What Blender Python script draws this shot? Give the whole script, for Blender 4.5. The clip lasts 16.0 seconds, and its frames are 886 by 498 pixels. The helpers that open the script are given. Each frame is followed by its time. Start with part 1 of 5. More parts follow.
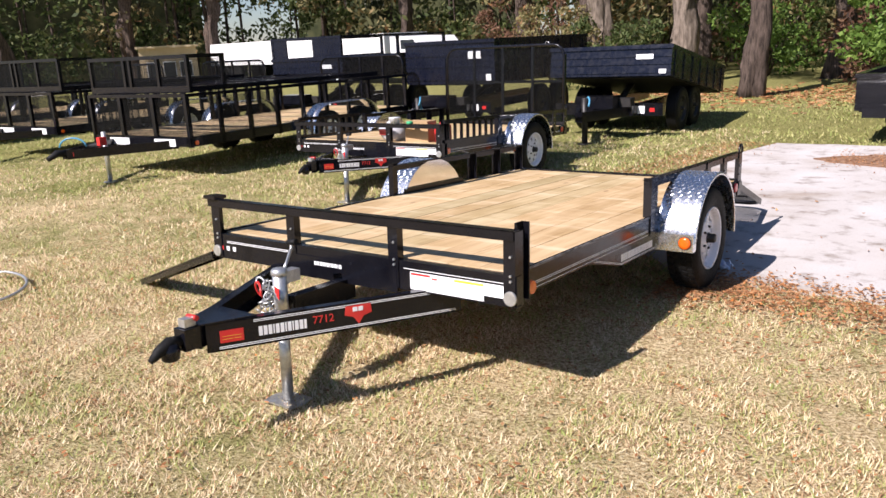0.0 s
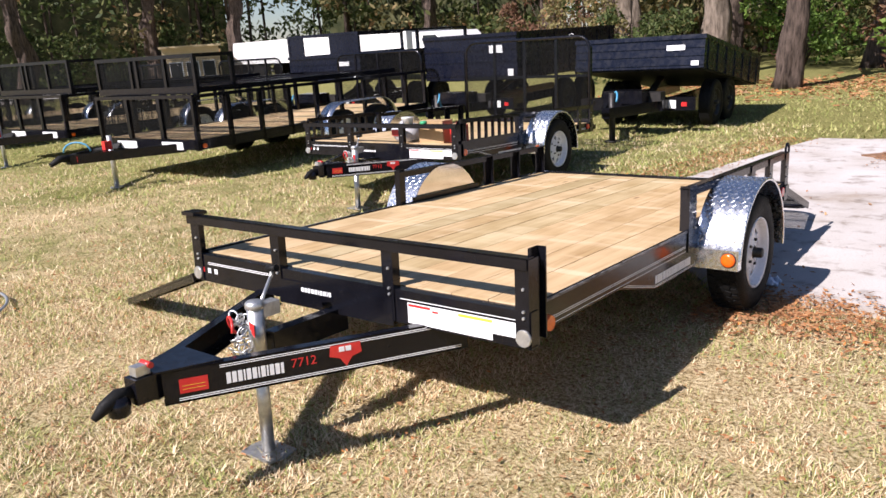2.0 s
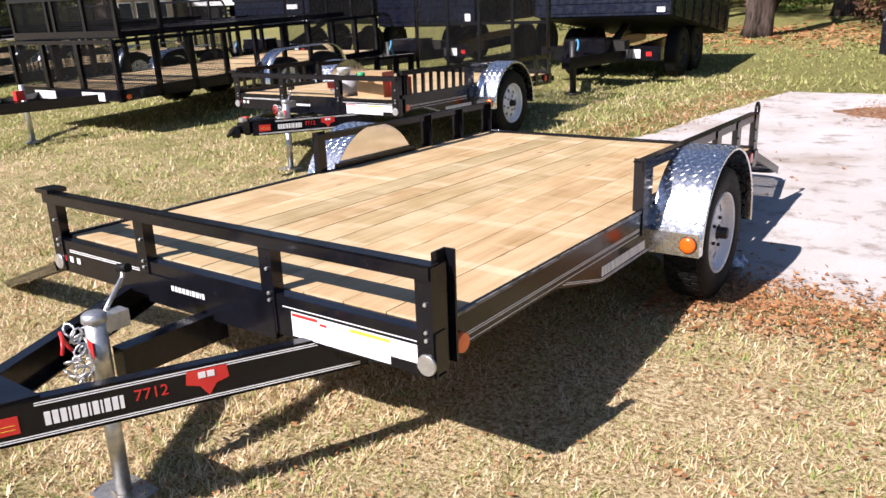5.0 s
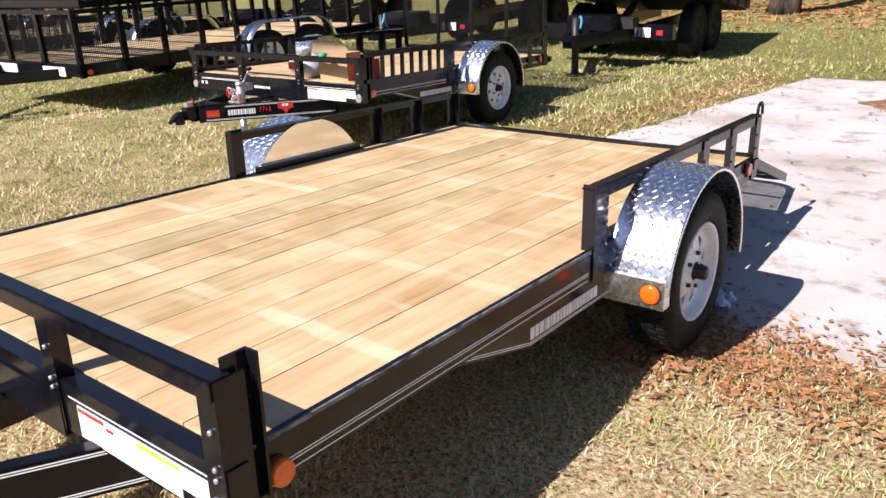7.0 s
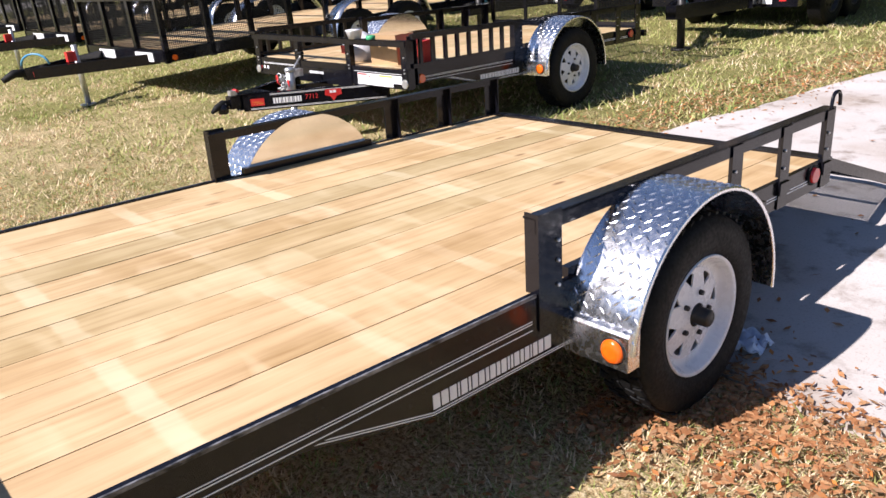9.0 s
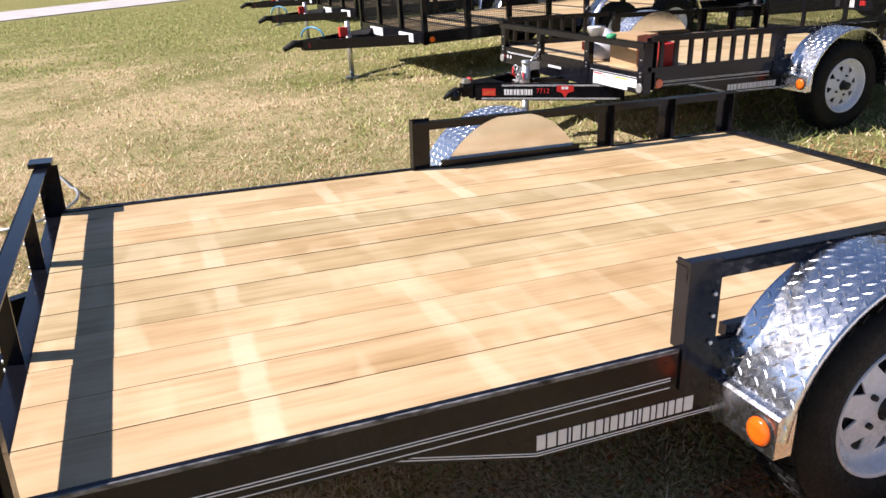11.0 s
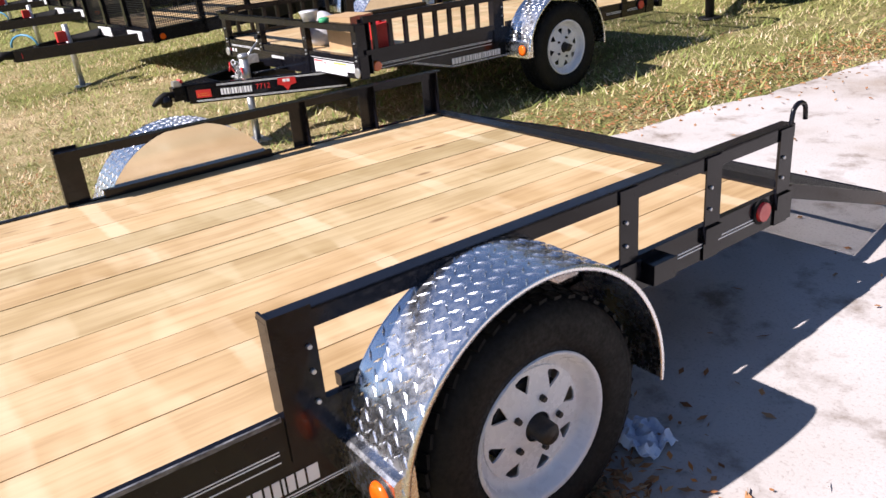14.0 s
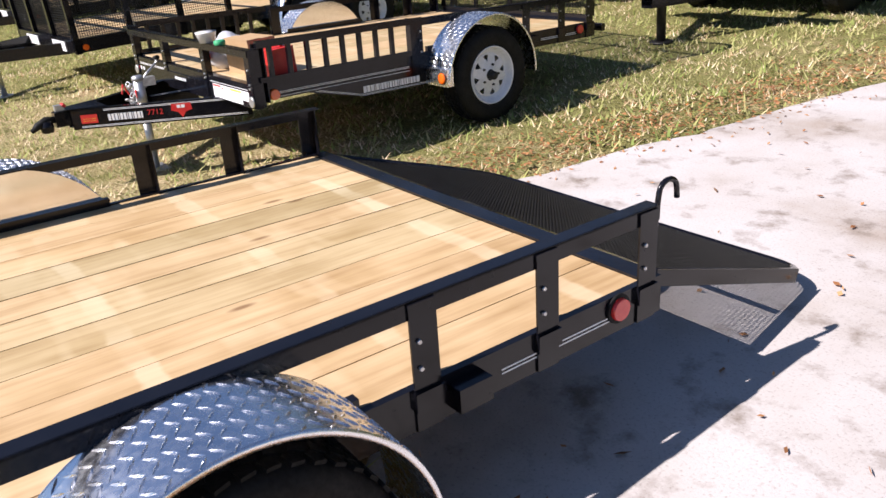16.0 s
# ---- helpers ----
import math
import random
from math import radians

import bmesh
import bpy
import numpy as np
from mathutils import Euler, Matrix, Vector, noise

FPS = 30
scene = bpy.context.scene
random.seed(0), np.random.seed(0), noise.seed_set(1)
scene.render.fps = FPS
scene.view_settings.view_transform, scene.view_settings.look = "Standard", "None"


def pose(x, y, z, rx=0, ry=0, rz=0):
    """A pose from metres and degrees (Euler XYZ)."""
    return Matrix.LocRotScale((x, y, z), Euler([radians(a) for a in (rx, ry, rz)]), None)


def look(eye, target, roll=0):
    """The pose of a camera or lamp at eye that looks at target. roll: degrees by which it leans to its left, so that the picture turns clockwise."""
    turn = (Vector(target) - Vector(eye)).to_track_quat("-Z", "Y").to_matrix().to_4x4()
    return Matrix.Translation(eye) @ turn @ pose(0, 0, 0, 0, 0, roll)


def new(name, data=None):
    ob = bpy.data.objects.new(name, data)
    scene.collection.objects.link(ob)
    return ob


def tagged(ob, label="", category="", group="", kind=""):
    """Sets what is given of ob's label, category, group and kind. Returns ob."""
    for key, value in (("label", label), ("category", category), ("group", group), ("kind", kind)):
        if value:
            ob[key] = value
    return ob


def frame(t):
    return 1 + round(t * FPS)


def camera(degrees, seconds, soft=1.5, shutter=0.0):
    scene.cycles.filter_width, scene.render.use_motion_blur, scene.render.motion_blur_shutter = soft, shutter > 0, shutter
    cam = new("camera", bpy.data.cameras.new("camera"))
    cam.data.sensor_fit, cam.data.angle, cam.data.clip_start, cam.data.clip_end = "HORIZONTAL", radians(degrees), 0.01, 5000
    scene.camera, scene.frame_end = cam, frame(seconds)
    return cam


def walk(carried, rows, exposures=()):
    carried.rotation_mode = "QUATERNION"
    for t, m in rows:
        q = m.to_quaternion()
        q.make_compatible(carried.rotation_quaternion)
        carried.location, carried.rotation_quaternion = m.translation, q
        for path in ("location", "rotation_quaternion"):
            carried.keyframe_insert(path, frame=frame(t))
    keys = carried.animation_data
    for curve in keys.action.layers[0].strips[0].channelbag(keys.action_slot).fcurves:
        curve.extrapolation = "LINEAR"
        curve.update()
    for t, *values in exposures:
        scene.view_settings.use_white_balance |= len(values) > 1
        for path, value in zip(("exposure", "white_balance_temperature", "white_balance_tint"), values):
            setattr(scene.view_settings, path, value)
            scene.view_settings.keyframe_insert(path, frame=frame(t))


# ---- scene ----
cam = camera(60.0, 16.0)
PATH = [
    (0, (0.021, 0.06, 1.65), (-1.133, 1.607, 1.126), -3.0),
    (0.5, (-0.022, 0.125, 1.64), (-1.165, 1.667, 1.077), -3.8),
    (1, (-0.15, 0.258, 1.65), (-1.226, 1.855, 1.108), -3.1),
    (1.5, (-0.235, 0.366, 1.635), (-1.344, 1.931, 1.067), -3.9),
    (2, (-0.221, 0.565, 1.628), (-1.431, 2.067, 1.097), -4.0),
    (2.5, (-0.165, 0.749, 1.627), (-1.422, 2.21, 1.091), -3.4),
    (3, (-0.16, 0.842, 1.614), (-1.411, 2.285, 1.019), -5.0),
    (3.5, (-0.238, 0.909, 1.604), (-1.477, 2.346, 0.97), -5.8),
    (4, (-0.381, 1.036, 1.608), (-1.52, 2.556, 0.982), -3.8),
    (4.2, (-0.429, 1.062, 1.605), (-1.524, 2.603, 0.953), -3.5),
    (6.3, (-0.388, 1.736, 1.59), (-1.576, 3.194, 0.909), -3.2),
    (6.5, (-0.407, 1.837, 1.575), (-1.565, 3.305, 0.867), -3.3),
    (7, (-0.497, 2.087, 1.59), (-1.656, 3.543, 0.857), -2.8),
    (7.5, (-0.503, 2.252, 1.575), (-1.731, 3.632, 0.809), -5.2),
    (8, (-0.389, 2.501, 1.558), (-1.807, 3.701, 0.816), -5.6),
    (8.5, (-0.298, 2.726, 1.555), (-1.731, 3.894, 0.794), -6.4),
    (9, (-0.325, 2.935, 1.549), (-1.737, 4.12, 0.775), -5.8),
    (9.5, (-0.357, 3.099, 1.579), (-1.806, 4.277, 0.862), -5.6),
    (9.7, (-0.349, 3.146, 1.569), (-1.901, 4.198, 0.871), -5.5),
    (11.8, (-0.142, 3.323, 1.574), (-1.886, 3.94, 0.814), -4.3),
    (12, (-0.108, 3.368, 1.577), (-1.803, 4.094, 0.801), -4.5),
    (12.5, (-0.184, 3.512, 1.516), (-1.727, 4.457, 0.663), -5.5),
    (13, (-0.314, 3.659, 1.53), (-1.799, 4.677, 0.658), -6.0),
    (13.5, (-0.391, 3.778, 1.539), (-1.807, 4.867, 0.638), -6.2),
    (14, (-0.324, 3.944, 1.531), (-1.828, 4.954, 0.685), -7.8),
    (14.5, (-0.187, 4.12, 1.515), (-1.741, 5.054, 0.671), -4.9),
    (15, (-0.203, 4.287, 1.489), (-1.737, 5.227, 0.616), -6.6),
    (15.5, (-0.33, 4.486, 1.535), (-1.846, 5.481, 0.691), -4.7),
    (16, (-0.387, 4.666, 1.536), (-1.877, 5.702, 0.694), -6.3),
]
walk(cam, [(t, look(eye, target, roll)) for t, eye, target, roll in PATH], [(0, 0.80, 6250, 20), (4, 0.84, 6250, 20), (9, 0.87, 6250, 20), (16, 0.82, 6250, 20)])

# ---- sky, sun ----
world = bpy.data.worlds.new("sky")
scene.world = world
world.use_nodes = True
wn = world.node_tree
sky = wn.nodes.new("ShaderNodeTexSky")
sky.sky_type = "NISHITA"
sky.sun_disc = False
sky.dust_density = 0.3
sky.ozone_density = 4.0
SUN = Vector((-0.26, -0.97, 1.0)).normalized()
sky.sun_elevation = math.asin(SUN.z)
sky.sun_rotation = math.atan2(SUN.x, SUN.y)
bg = wn.nodes["Background"]
bg.inputs["Strength"].default_value = 0.055
wn.links.new(sky.outputs["Color"], bg.inputs["Color"])
sun_data = bpy.data.lights.new("sun", "SUN")
sun_data.energy = 5.0
sun_data.angle = radians(0.5)
sun_data.color = (1.0, 0.95, 0.88)
sun = new("sun", sun_data)
sun.matrix_world = look(SUN * 50, (0, 0, 0))

# ---- materials ----


def material(name, color, rough=0.6, metal=0.0, coat=0.0, spec=0.5):
    m = bpy.data.materials.new(name)
    m.use_nodes = True
    b = m.node_tree.nodes["Principled BSDF"]
    b.inputs["Base Color"].default_value = (*color, 1)
    b.inputs["Roughness"].default_value = rough
    b.inputs["Metallic"].default_value = metal
    b.inputs["Coat Weight"].default_value = coat
    b.inputs["Specular IOR Level"].default_value = spec
    return m, m.node_tree, b


def add(nt, kind, **values):
    n = nt.nodes.new(kind)
    for key, v in values.items():
        n.inputs[key.replace("_", " ")].default_value = v
    return n


def noise_node(nt, scale, detail=4.0, rough=0.55, stretch=None, space="Object"):
    tc = nt.nodes.new("ShaderNodeTexCoord")
    mp = nt.nodes.new("ShaderNodeMapping")
    if stretch:
        mp.inputs["Scale"].default_value = stretch
    nt.links.new(tc.outputs[space], mp.inputs["Vector"])
    n = add(nt, "ShaderNodeTexNoise", Scale=scale, Detail=detail, Roughness=rough)
    nt.links.new(mp.outputs["Vector"], n.inputs["Vector"])
    return n


def ramp(nt, src, stops):
    r = nt.nodes.new("ShaderNodeValToRGB")
    e = r.color_ramp.elements
    while len(e) < len(stops):
        e.new(0.5)
    for k, (p, c) in zip(e, stops):
        k.position = p
        k.color = (*c, 1) if len(c) == 3 else c
    nt.links.new(src, r.inputs["Fac"])
    return r


def mix(nt, fac, a, b, mode="MIX"):
    m = nt.nodes.new("ShaderNodeMix")
    m.data_type = "RGBA"
    m.blend_type = mode
    for sock, v in ((m.inputs[0], fac), (m.inputs[6], a), (m.inputs[7], b)):
        if isinstance(v, bpy.types.NodeSocket):
            nt.links.new(v, sock)
        else:
            sock.default_value = v if isinstance(v, float) else (*v, 1)
    return m.outputs[2]


def bump(nt, b, height, strength, distance):
    n = add(nt, "ShaderNodeBump", Strength=strength, Distance=distance)
    nt.links.new(height, n.inputs["Height"])
    nt.links.new(n.outputs["Normal"], b.inputs["Normal"])


def varied(name, c0, c1, scale, rough=0.6, metal=0.0, coat=0.0, bump_by=0.0, dist=0.002, rvar=0.15, spec=0.5, stretch=None):
    """A paint or metal whose colour and gloss wander between two tones."""
    m, nt, b = material(name, c0, rough, metal, coat, spec)
    n = noise_node(nt, scale, 5.0, 0.6, stretch)
    r = ramp(nt, n.outputs["Fac"], [(0.35, c0), (0.68, c1)])
    nt.links.new(r.outputs["Color"], b.inputs["Base Color"])
    n2 = noise_node(nt, scale * 6, 3.0, 0.6, stretch)
    rr = ramp(nt, n2.outputs["Fac"], [(0.3, (max(rough - rvar, 0.03),) * 3), (0.75, (min(rough + rvar, 1),) * 3)])
    nt.links.new(rr.outputs["Color"], b.inputs["Roughness"])
    if bump_by:
        bump(nt, b, n2.outputs["Fac"], bump_by, dist)
    return m


BLACK = varied("black_paint", (0.004, 0.004, 0.006), (0.008, 0.008, 0.011), 6, 0.20, 0, 0.12, 0.08, 0.001, 0.1, 0.28)
NAVY = varied("navy_paint", (0.004, 0.005, 0.012), (0.007, 0.009, 0.019), 2, 0.3, 0, 0.05, 0.05, spec=0.3)
MESH = varied("black_wire", (0.005, 0.005, 0.005), (0.010, 0.010, 0.010), 8, 0.5, spec=0.25)
GALV = varied("galvanised_steel", (0.50, 0.50, 0.49), (0.68, 0.68, 0.66), 40, 0.42, 0.85, 0, 0.1)
MIRROR_ALU = varied("smooth_aluminium", (0.82, 0.82, 0.83), (0.90, 0.90, 0.91), 5, 0.14, 1.0, 0, 0.03, 0.001, 0.04)
ALU = varied("bright_aluminium", (0.80, 0.81, 0.84), (0.90, 0.91, 0.93), 9, 0.27, 1.0, 0, 0.04, 0.001, 0.07)
RUBBER = varied("tyre_rubber", (0.004, 0.004, 0.004), (0.011, 0.0105, 0.010), 14, 0.7, 0, 0, 0.15, spec=0.25)
WHITE = varied("white_enamel", (0.72, 0.72, 0.74), (0.82, 0.82, 0.83), 5, 0.3, 0, 0.2)
DARK = varied("dark_steel", (0.02, 0.02, 0.02), (0.045, 0.04, 0.036), 20, 0.5, 0.4)
LABEL = varied("white_vinyl", (0.80, 0.80, 0.79), (0.86, 0.86, 0.85), 12, 0.4)
RED = varied("red_vinyl", (0.55, 0.02, 0.02), (0.66, 0.04, 0.03), 10, 0.4)
SCUFF = varied("scuffed_black_edge", (0.006, 0.006, 0.007), (0.30, 0.30, 0.31), 55, 0.4, 0.2, 0, 0.2, 0.001, 0.1, 0.5, (1, 0.35, 1))
YELLOW = varied("yellow_vinyl", (0.75, 0.62, 0.03), (0.8, 0.68, 0.08), 10, 0.4)
BLUE = varied("blue_hose", (0.05, 0.25, 0.45), (0.1, 0.35, 0.5), 10, 0.4)
AMBER = varied("amber_lens", (0.80, 0.11, 0.004), (0.88, 0.15, 0.006), 30, 0.15, 0, 0.5)
REDLENS = varied("red_lens", (0.62, 0.02, 0.02), (0.72, 0.04, 0.03), 30, 0.15, 0, 0.5)
CARD = varied("brown_cardboard", (0.40, 0.26, 0.13), (0.47, 0.31, 0.16), 7, 0.8)
PLASTIC = varied("grey_plastic_bag", (0.45, 0.45, 0.47), (0.62, 0.62, 0.64), 9, 0.35)
CLOTH = varied("pale_blue_rag", (0.55, 0.60, 0.72), (0.70, 0.74, 0.82), 25, 0.9, 0, 0, 0.3)
TRUCKWHITE = varied("truck_white", (0.74, 0.74, 0.74), (0.82, 0.82, 0.82), 1, 0.4)
TAN = varied("tan_siding", (0.55, 0.42, 0.24), (0.62, 0.48, 0.30), 2, 0.7)
GLASS = varied("dark_glass", (0.02, 0.025, 0.03), (0.03, 0.035, 0.04), 2, 0.08)
GREENP = varied("green_plastic", (0.03, 0.3, 0.12), (0.05, 0.36, 0.16), 9, 0.4)


def wood():
    m, nt, b = material("pressure_treated_pine", (0.5, 0.36, 0.18), 0.62)
    info = nt.nodes.new("ShaderNodeObjectInfo")
    tc = nt.nodes.new("ShaderNodeTexCoord")
    shift = nt.nodes.new("ShaderNodeVectorMath")
    shift.operation = "MULTIPLY_ADD"
    nt.links.new(info.outputs["Random"], shift.inputs[0])
    shift.inputs[1].default_value = (7, 31, 3)
    nt.links.new(tc.outputs["Object"], shift.inputs[2])

    def n(scale, stretch, detail=5.0):
        mp = nt.nodes.new("ShaderNodeMapping")
        mp.inputs["Scale"].default_value = stretch
        nt.links.new(shift.outputs[0], mp.inputs["Vector"])
        k = add(nt, "ShaderNodeTexNoise", Scale=scale, Detail=detail, Roughness=0.6)
        nt.links.new(mp.outputs["Vector"], k.inputs["Vector"])
        return k.outputs["Fac"]

    grain = n(30.0, (1, 0.06, 1))
    broad = n(2.6, (1.0, 0.8, 1), 3.0)
    patch = n(3.0, (0.5, 1.6, 1), 2.0)
    base = ramp(nt, grain, [(0.28, (0.415, 0.285, 0.145)), (0.52, (0.53, 0.392, 0.222)), (0.75, (0.595, 0.452, 0.27))]).outputs["Color"]
    tone = ramp(nt, broad, [(0.32, (0.80, 0.76, 0.66)), (0.55, (1, 1, 1)), (0.72, (1.10, 1.12, 1.16))]).outputs["Color"]
    c = mix(nt, 1.0, base, tone, "MULTIPLY")
    pale = ramp(nt, patch, [(0.56, (0, 0, 0)), (0.64, (1, 1, 1))]).outputs["Color"]
    fac = nt.nodes.new("ShaderNodeMath")
    fac.operation = "MULTIPLY"
    nt.links.new(pale, fac.inputs[0])
    fac.inputs[1].default_value = 0.30
    c = mix(nt, fac.outputs[0], c, (0.74, 0.60, 0.40))
    # pale marks of the stacking slats across the boards
    sp = nt.nodes.new("ShaderNodeSeparateXYZ")
    nt.links.new(tc.outputs["Object"], sp.inputs[0])
    wob = n(9.0, (1, 1, 1), 3.0)
    wav = nt.nodes.new("ShaderNodeMath")
    wav.operation = "MULTIPLY_ADD"
    nt.links.new(wob, wav.inputs[0])
    wav.inputs[1].default_value = 0.05
    nt.links.new(sp.outputs["Y"], wav.inputs[2])
    pp = nt.nodes.new("ShaderNodeMath")
    pp.operation = "PINGPONG"
    nt.links.new(wav.outputs[0], pp.inputs[0])
    pp.inputs[1].default_value = 0.27
    band = ramp(nt, pp.outputs[0], [(0.026, (1, 1, 1)), (0.040, (0, 0, 0))]).outputs["Color"]
    keep = ramp(nt, n(1.7, (1, 1, 1), 2.0), [(0.42, (0, 0, 0)), (0.62, (0.50, 0.50, 0.50))]).outputs["Color"]
    c = mix(nt, mix(nt, 1.0, band, keep, "MULTIPLY"), c, (0.72, 0.60, 0.42))
    per = ramp(nt, info.outputs["Random"], [(0.0, (0.84, 0.87, 0.80)), (0.35, (0.97, 0.97, 0.90)), (0.65, (1.02, 0.96, 0.90)), (1.0, (1.10, 1.06, 1.0))]).outputs["Color"]
    c = mix(nt, 1.0, c, per, "MULTIPLY")
    # knots
    mp = nt.nodes.new("ShaderNodeMapping")
    mp.inputs["Scale"].default_value = (5.0, 1.6, 0.0)
    nt.links.new(shift.outputs[0], mp.inputs["Vector"])
    vor = add(nt, "ShaderNodeTexVoronoi", Scale=1.0, Randomness=1.0)
    nt.links.new(mp.outputs["Vector"], vor.inputs["Vector"])
    knot = ramp(nt, vor.outputs["Distance"], [(0.035, (1, 1, 1)), (0.085, (0, 0, 0))]).outputs["Color"]
    kf = nt.nodes.new("ShaderNodeMath")
    kf.operation = "MULTIPLY"
    nt.links.new(knot, kf.inputs[0])
    kf.inputs[1].default_value = 0.75
    c = mix(nt, kf.outputs[0], c, (0.16, 0.075, 0.025))
    nt.links.new(c, b.inputs["Base Color"])
    bump(nt, b, grain, 0.25, 0.002)
    return m


WOOD = wood()


def ground_material():
    m, nt, b = material("dry_lawn", (0.3, 0.25, 0.1), 0.95, spec=0.1)
    fine = noise_node(nt, 55, 6, 0.7)
    mid = noise_node(nt, 5.5, 4, 0.6)
    big = noise_node(nt, 0.42, 4, 0.6)
    straw = ramp(nt, fine.outputs["Fac"], [(0.35, (0.11, 0.065, 0.028)), (0.47, (0.46, 0.34, 0.17)), (0.62, (0.77, 0.64, 0.40))]).outputs["Color"]
    green = ramp(nt, fine.outputs["Fac"], [(0.30, (0.05, 0.055, 0.014)), (0.5, (0.22, 0.21, 0.07)), (0.70, (0.42, 0.37, 0.16))]).outputs["Color"]
    sep = nt.nodes.new("ShaderNodeSeparateXYZ")
    geo = nt.nodes.new("ShaderNodeTexCoord")
    nt.links.new(geo.outputs["Object"], sep.inputs[0])
    far = nt.nodes.new("ShaderNodeMapRange")
    far.inputs["From Min"].default_value = 6
    far.inputs["From Max"].default_value = 15
    far.inputs["To Min"].default_value = -0.12
    far.inputs["To Max"].default_value = 0.23
    away = nt.nodes.new("ShaderNodeMath")
    away.operation = "MULTIPLY_ADD"
    nt.links.new(sep.outputs["X"], away.inputs[0])
    away.inputs[1].default_value = -0.5
    nt.links.new(sep.outputs["Y"], away.inputs[2])
    nt.links.new(away.outputs[0], far.inputs["Value"])
    s = nt.nodes.new("ShaderNodeMath")
    s.operation = "ADD"
    nt.links.new(big.outputs["Fac"], s.inputs[0])
    nt.links.new(far.outputs[0], s.inputs[1])
    s2 = nt.nodes.new("ShaderNodeMath")
    s2.operation = "MULTIPLY_ADD"
    nt.links.new(mid.outputs["Fac"], s2.inputs[0])
    s2.inputs[1].default_value = 0.5
    nt.links.new(s.outputs[0], s2.inputs[2])
    f = ramp(nt, s2.outputs[0], [(0.62, (0, 0, 0)), (0.86, (1, 1, 1))]).outputs["Color"]
    c = mix(nt, f, straw, green)
    nt.links.new(c, b.inputs["Base Color"])
    bump(nt, b, fine.outputs["Fac"], 0.9, 0.03)
    return m


def island_material(name, stops, rough=0.8, trans=0.0):
    m, nt, b = material(name, stops[0][1], rough, spec=0.2)
    g = nt.nodes.new("ShaderNodeNewGeometry")
    r = ramp(nt, g.outputs["Random Per Island"], stops)
    nt.links.new(r.outputs["Color"], b.inputs["Base Color"])
    if trans:
        t = nt.nodes.new("ShaderNodeBsdfTranslucent")
        nt.links.new(r.outputs["Color"], t.inputs["Color"])
        s = nt.nodes.new("ShaderNodeMixShader")
        s.inputs[0].default_value = trans
        out = nt.nodes["Material Output"]
        nt.links.new(b.outputs[0], s.inputs[1])
        nt.links.new(t.outputs[0], s.inputs[2])
        nt.links.new(s.outputs[0], out.inputs["Surface"])
    return m


LAWN = ground_material()
STRAW = island_material("grass_blades", [(0.0, (0.22, 0.11, 0.055)), (0.20, (0.60, 0.41, 0.23)), (0.48, (0.93, 0.79, 0.54)), (0.78, (0.76, 0.62, 0.37)), (0.86, (0.38, 0.38, 0.14)), (1.0, (0.27, 0.31, 0.09))], 0.8, 0.25)
GREEN = island_material("green_blades", [(0.0, (0.56, 0.49, 0.24)), (0.5, (0.40, 0.41, 0.14)), (1.0, (0.24, 0.31, 0.08))], 0.8, 0.25)
DEADLEAF = island_material("dead_leaves", [(0.0, (0.20, 0.085, 0.035)), (0.4, (0.38, 0.17, 0.07)), (0.7, (0.48, 0.27, 0.13)), (0.93, (0.30, 0.18, 0.10)), (1.0, (0.62, 0.22, 0.05))], 0.7, 0.15)
FOLIAGE = island_material("oak_foliage", [(0.0, (0.04, 0.058, 0.020)), (0.45, (0.08, 0.11, 0.035)), (0.8, (0.12, 0.15, 0.05)), (1.0, (0.20, 0.20, 0.08))], 0.6, 0.4)
OLIVE = island_material("autumn_foliage", [(0.0, (0.11, 0.105, 0.04)), (0.5, (0.23, 0.205, 0.09)), (0.85, (0.33, 0.27, 0.13)), (1.0, (0.30, 0.14, 0.06))], 0.7, 0.4)
RUSSET = island_material("russet_foliage", [(0.0, (0.09, 0.045, 0.03)), (0.6, (0.17, 0.085, 0.05)), (1.0, (0.20, 0.13, 0.07))], 0.7, 0.25)
BRIGHT = island_material("bright_bush_leaves", [(0.0, (0.06, 0.11, 0.02)), (0.5, (0.13, 0.22, 0.04)), (1.0, (0.24, 0.34, 0.08))], 0.5, 0.35)
MOSS = island_material("hanging_moss", [(0.0, (0.20, 0.20, 0.15)), (1.0, (0.36, 0.35, 0.28))], 0.9, 0.3)
BARK = varied("oak_bark", (0.045, 0.033, 0.026), (0.17, 0.125, 0.10), 6, 0.9, 0, 0, 0.8, 0.05, 0.05, 0.2, (3, 3, 0.5))
PALEBARK = varied("pale_bark", (0.10, 0.078, 0.06), (0.30, 0.24, 0.19), 6, 0.9, 0, 0, 0.6, 0.04, 0.05, 0.2, (2, 2, 0.5))


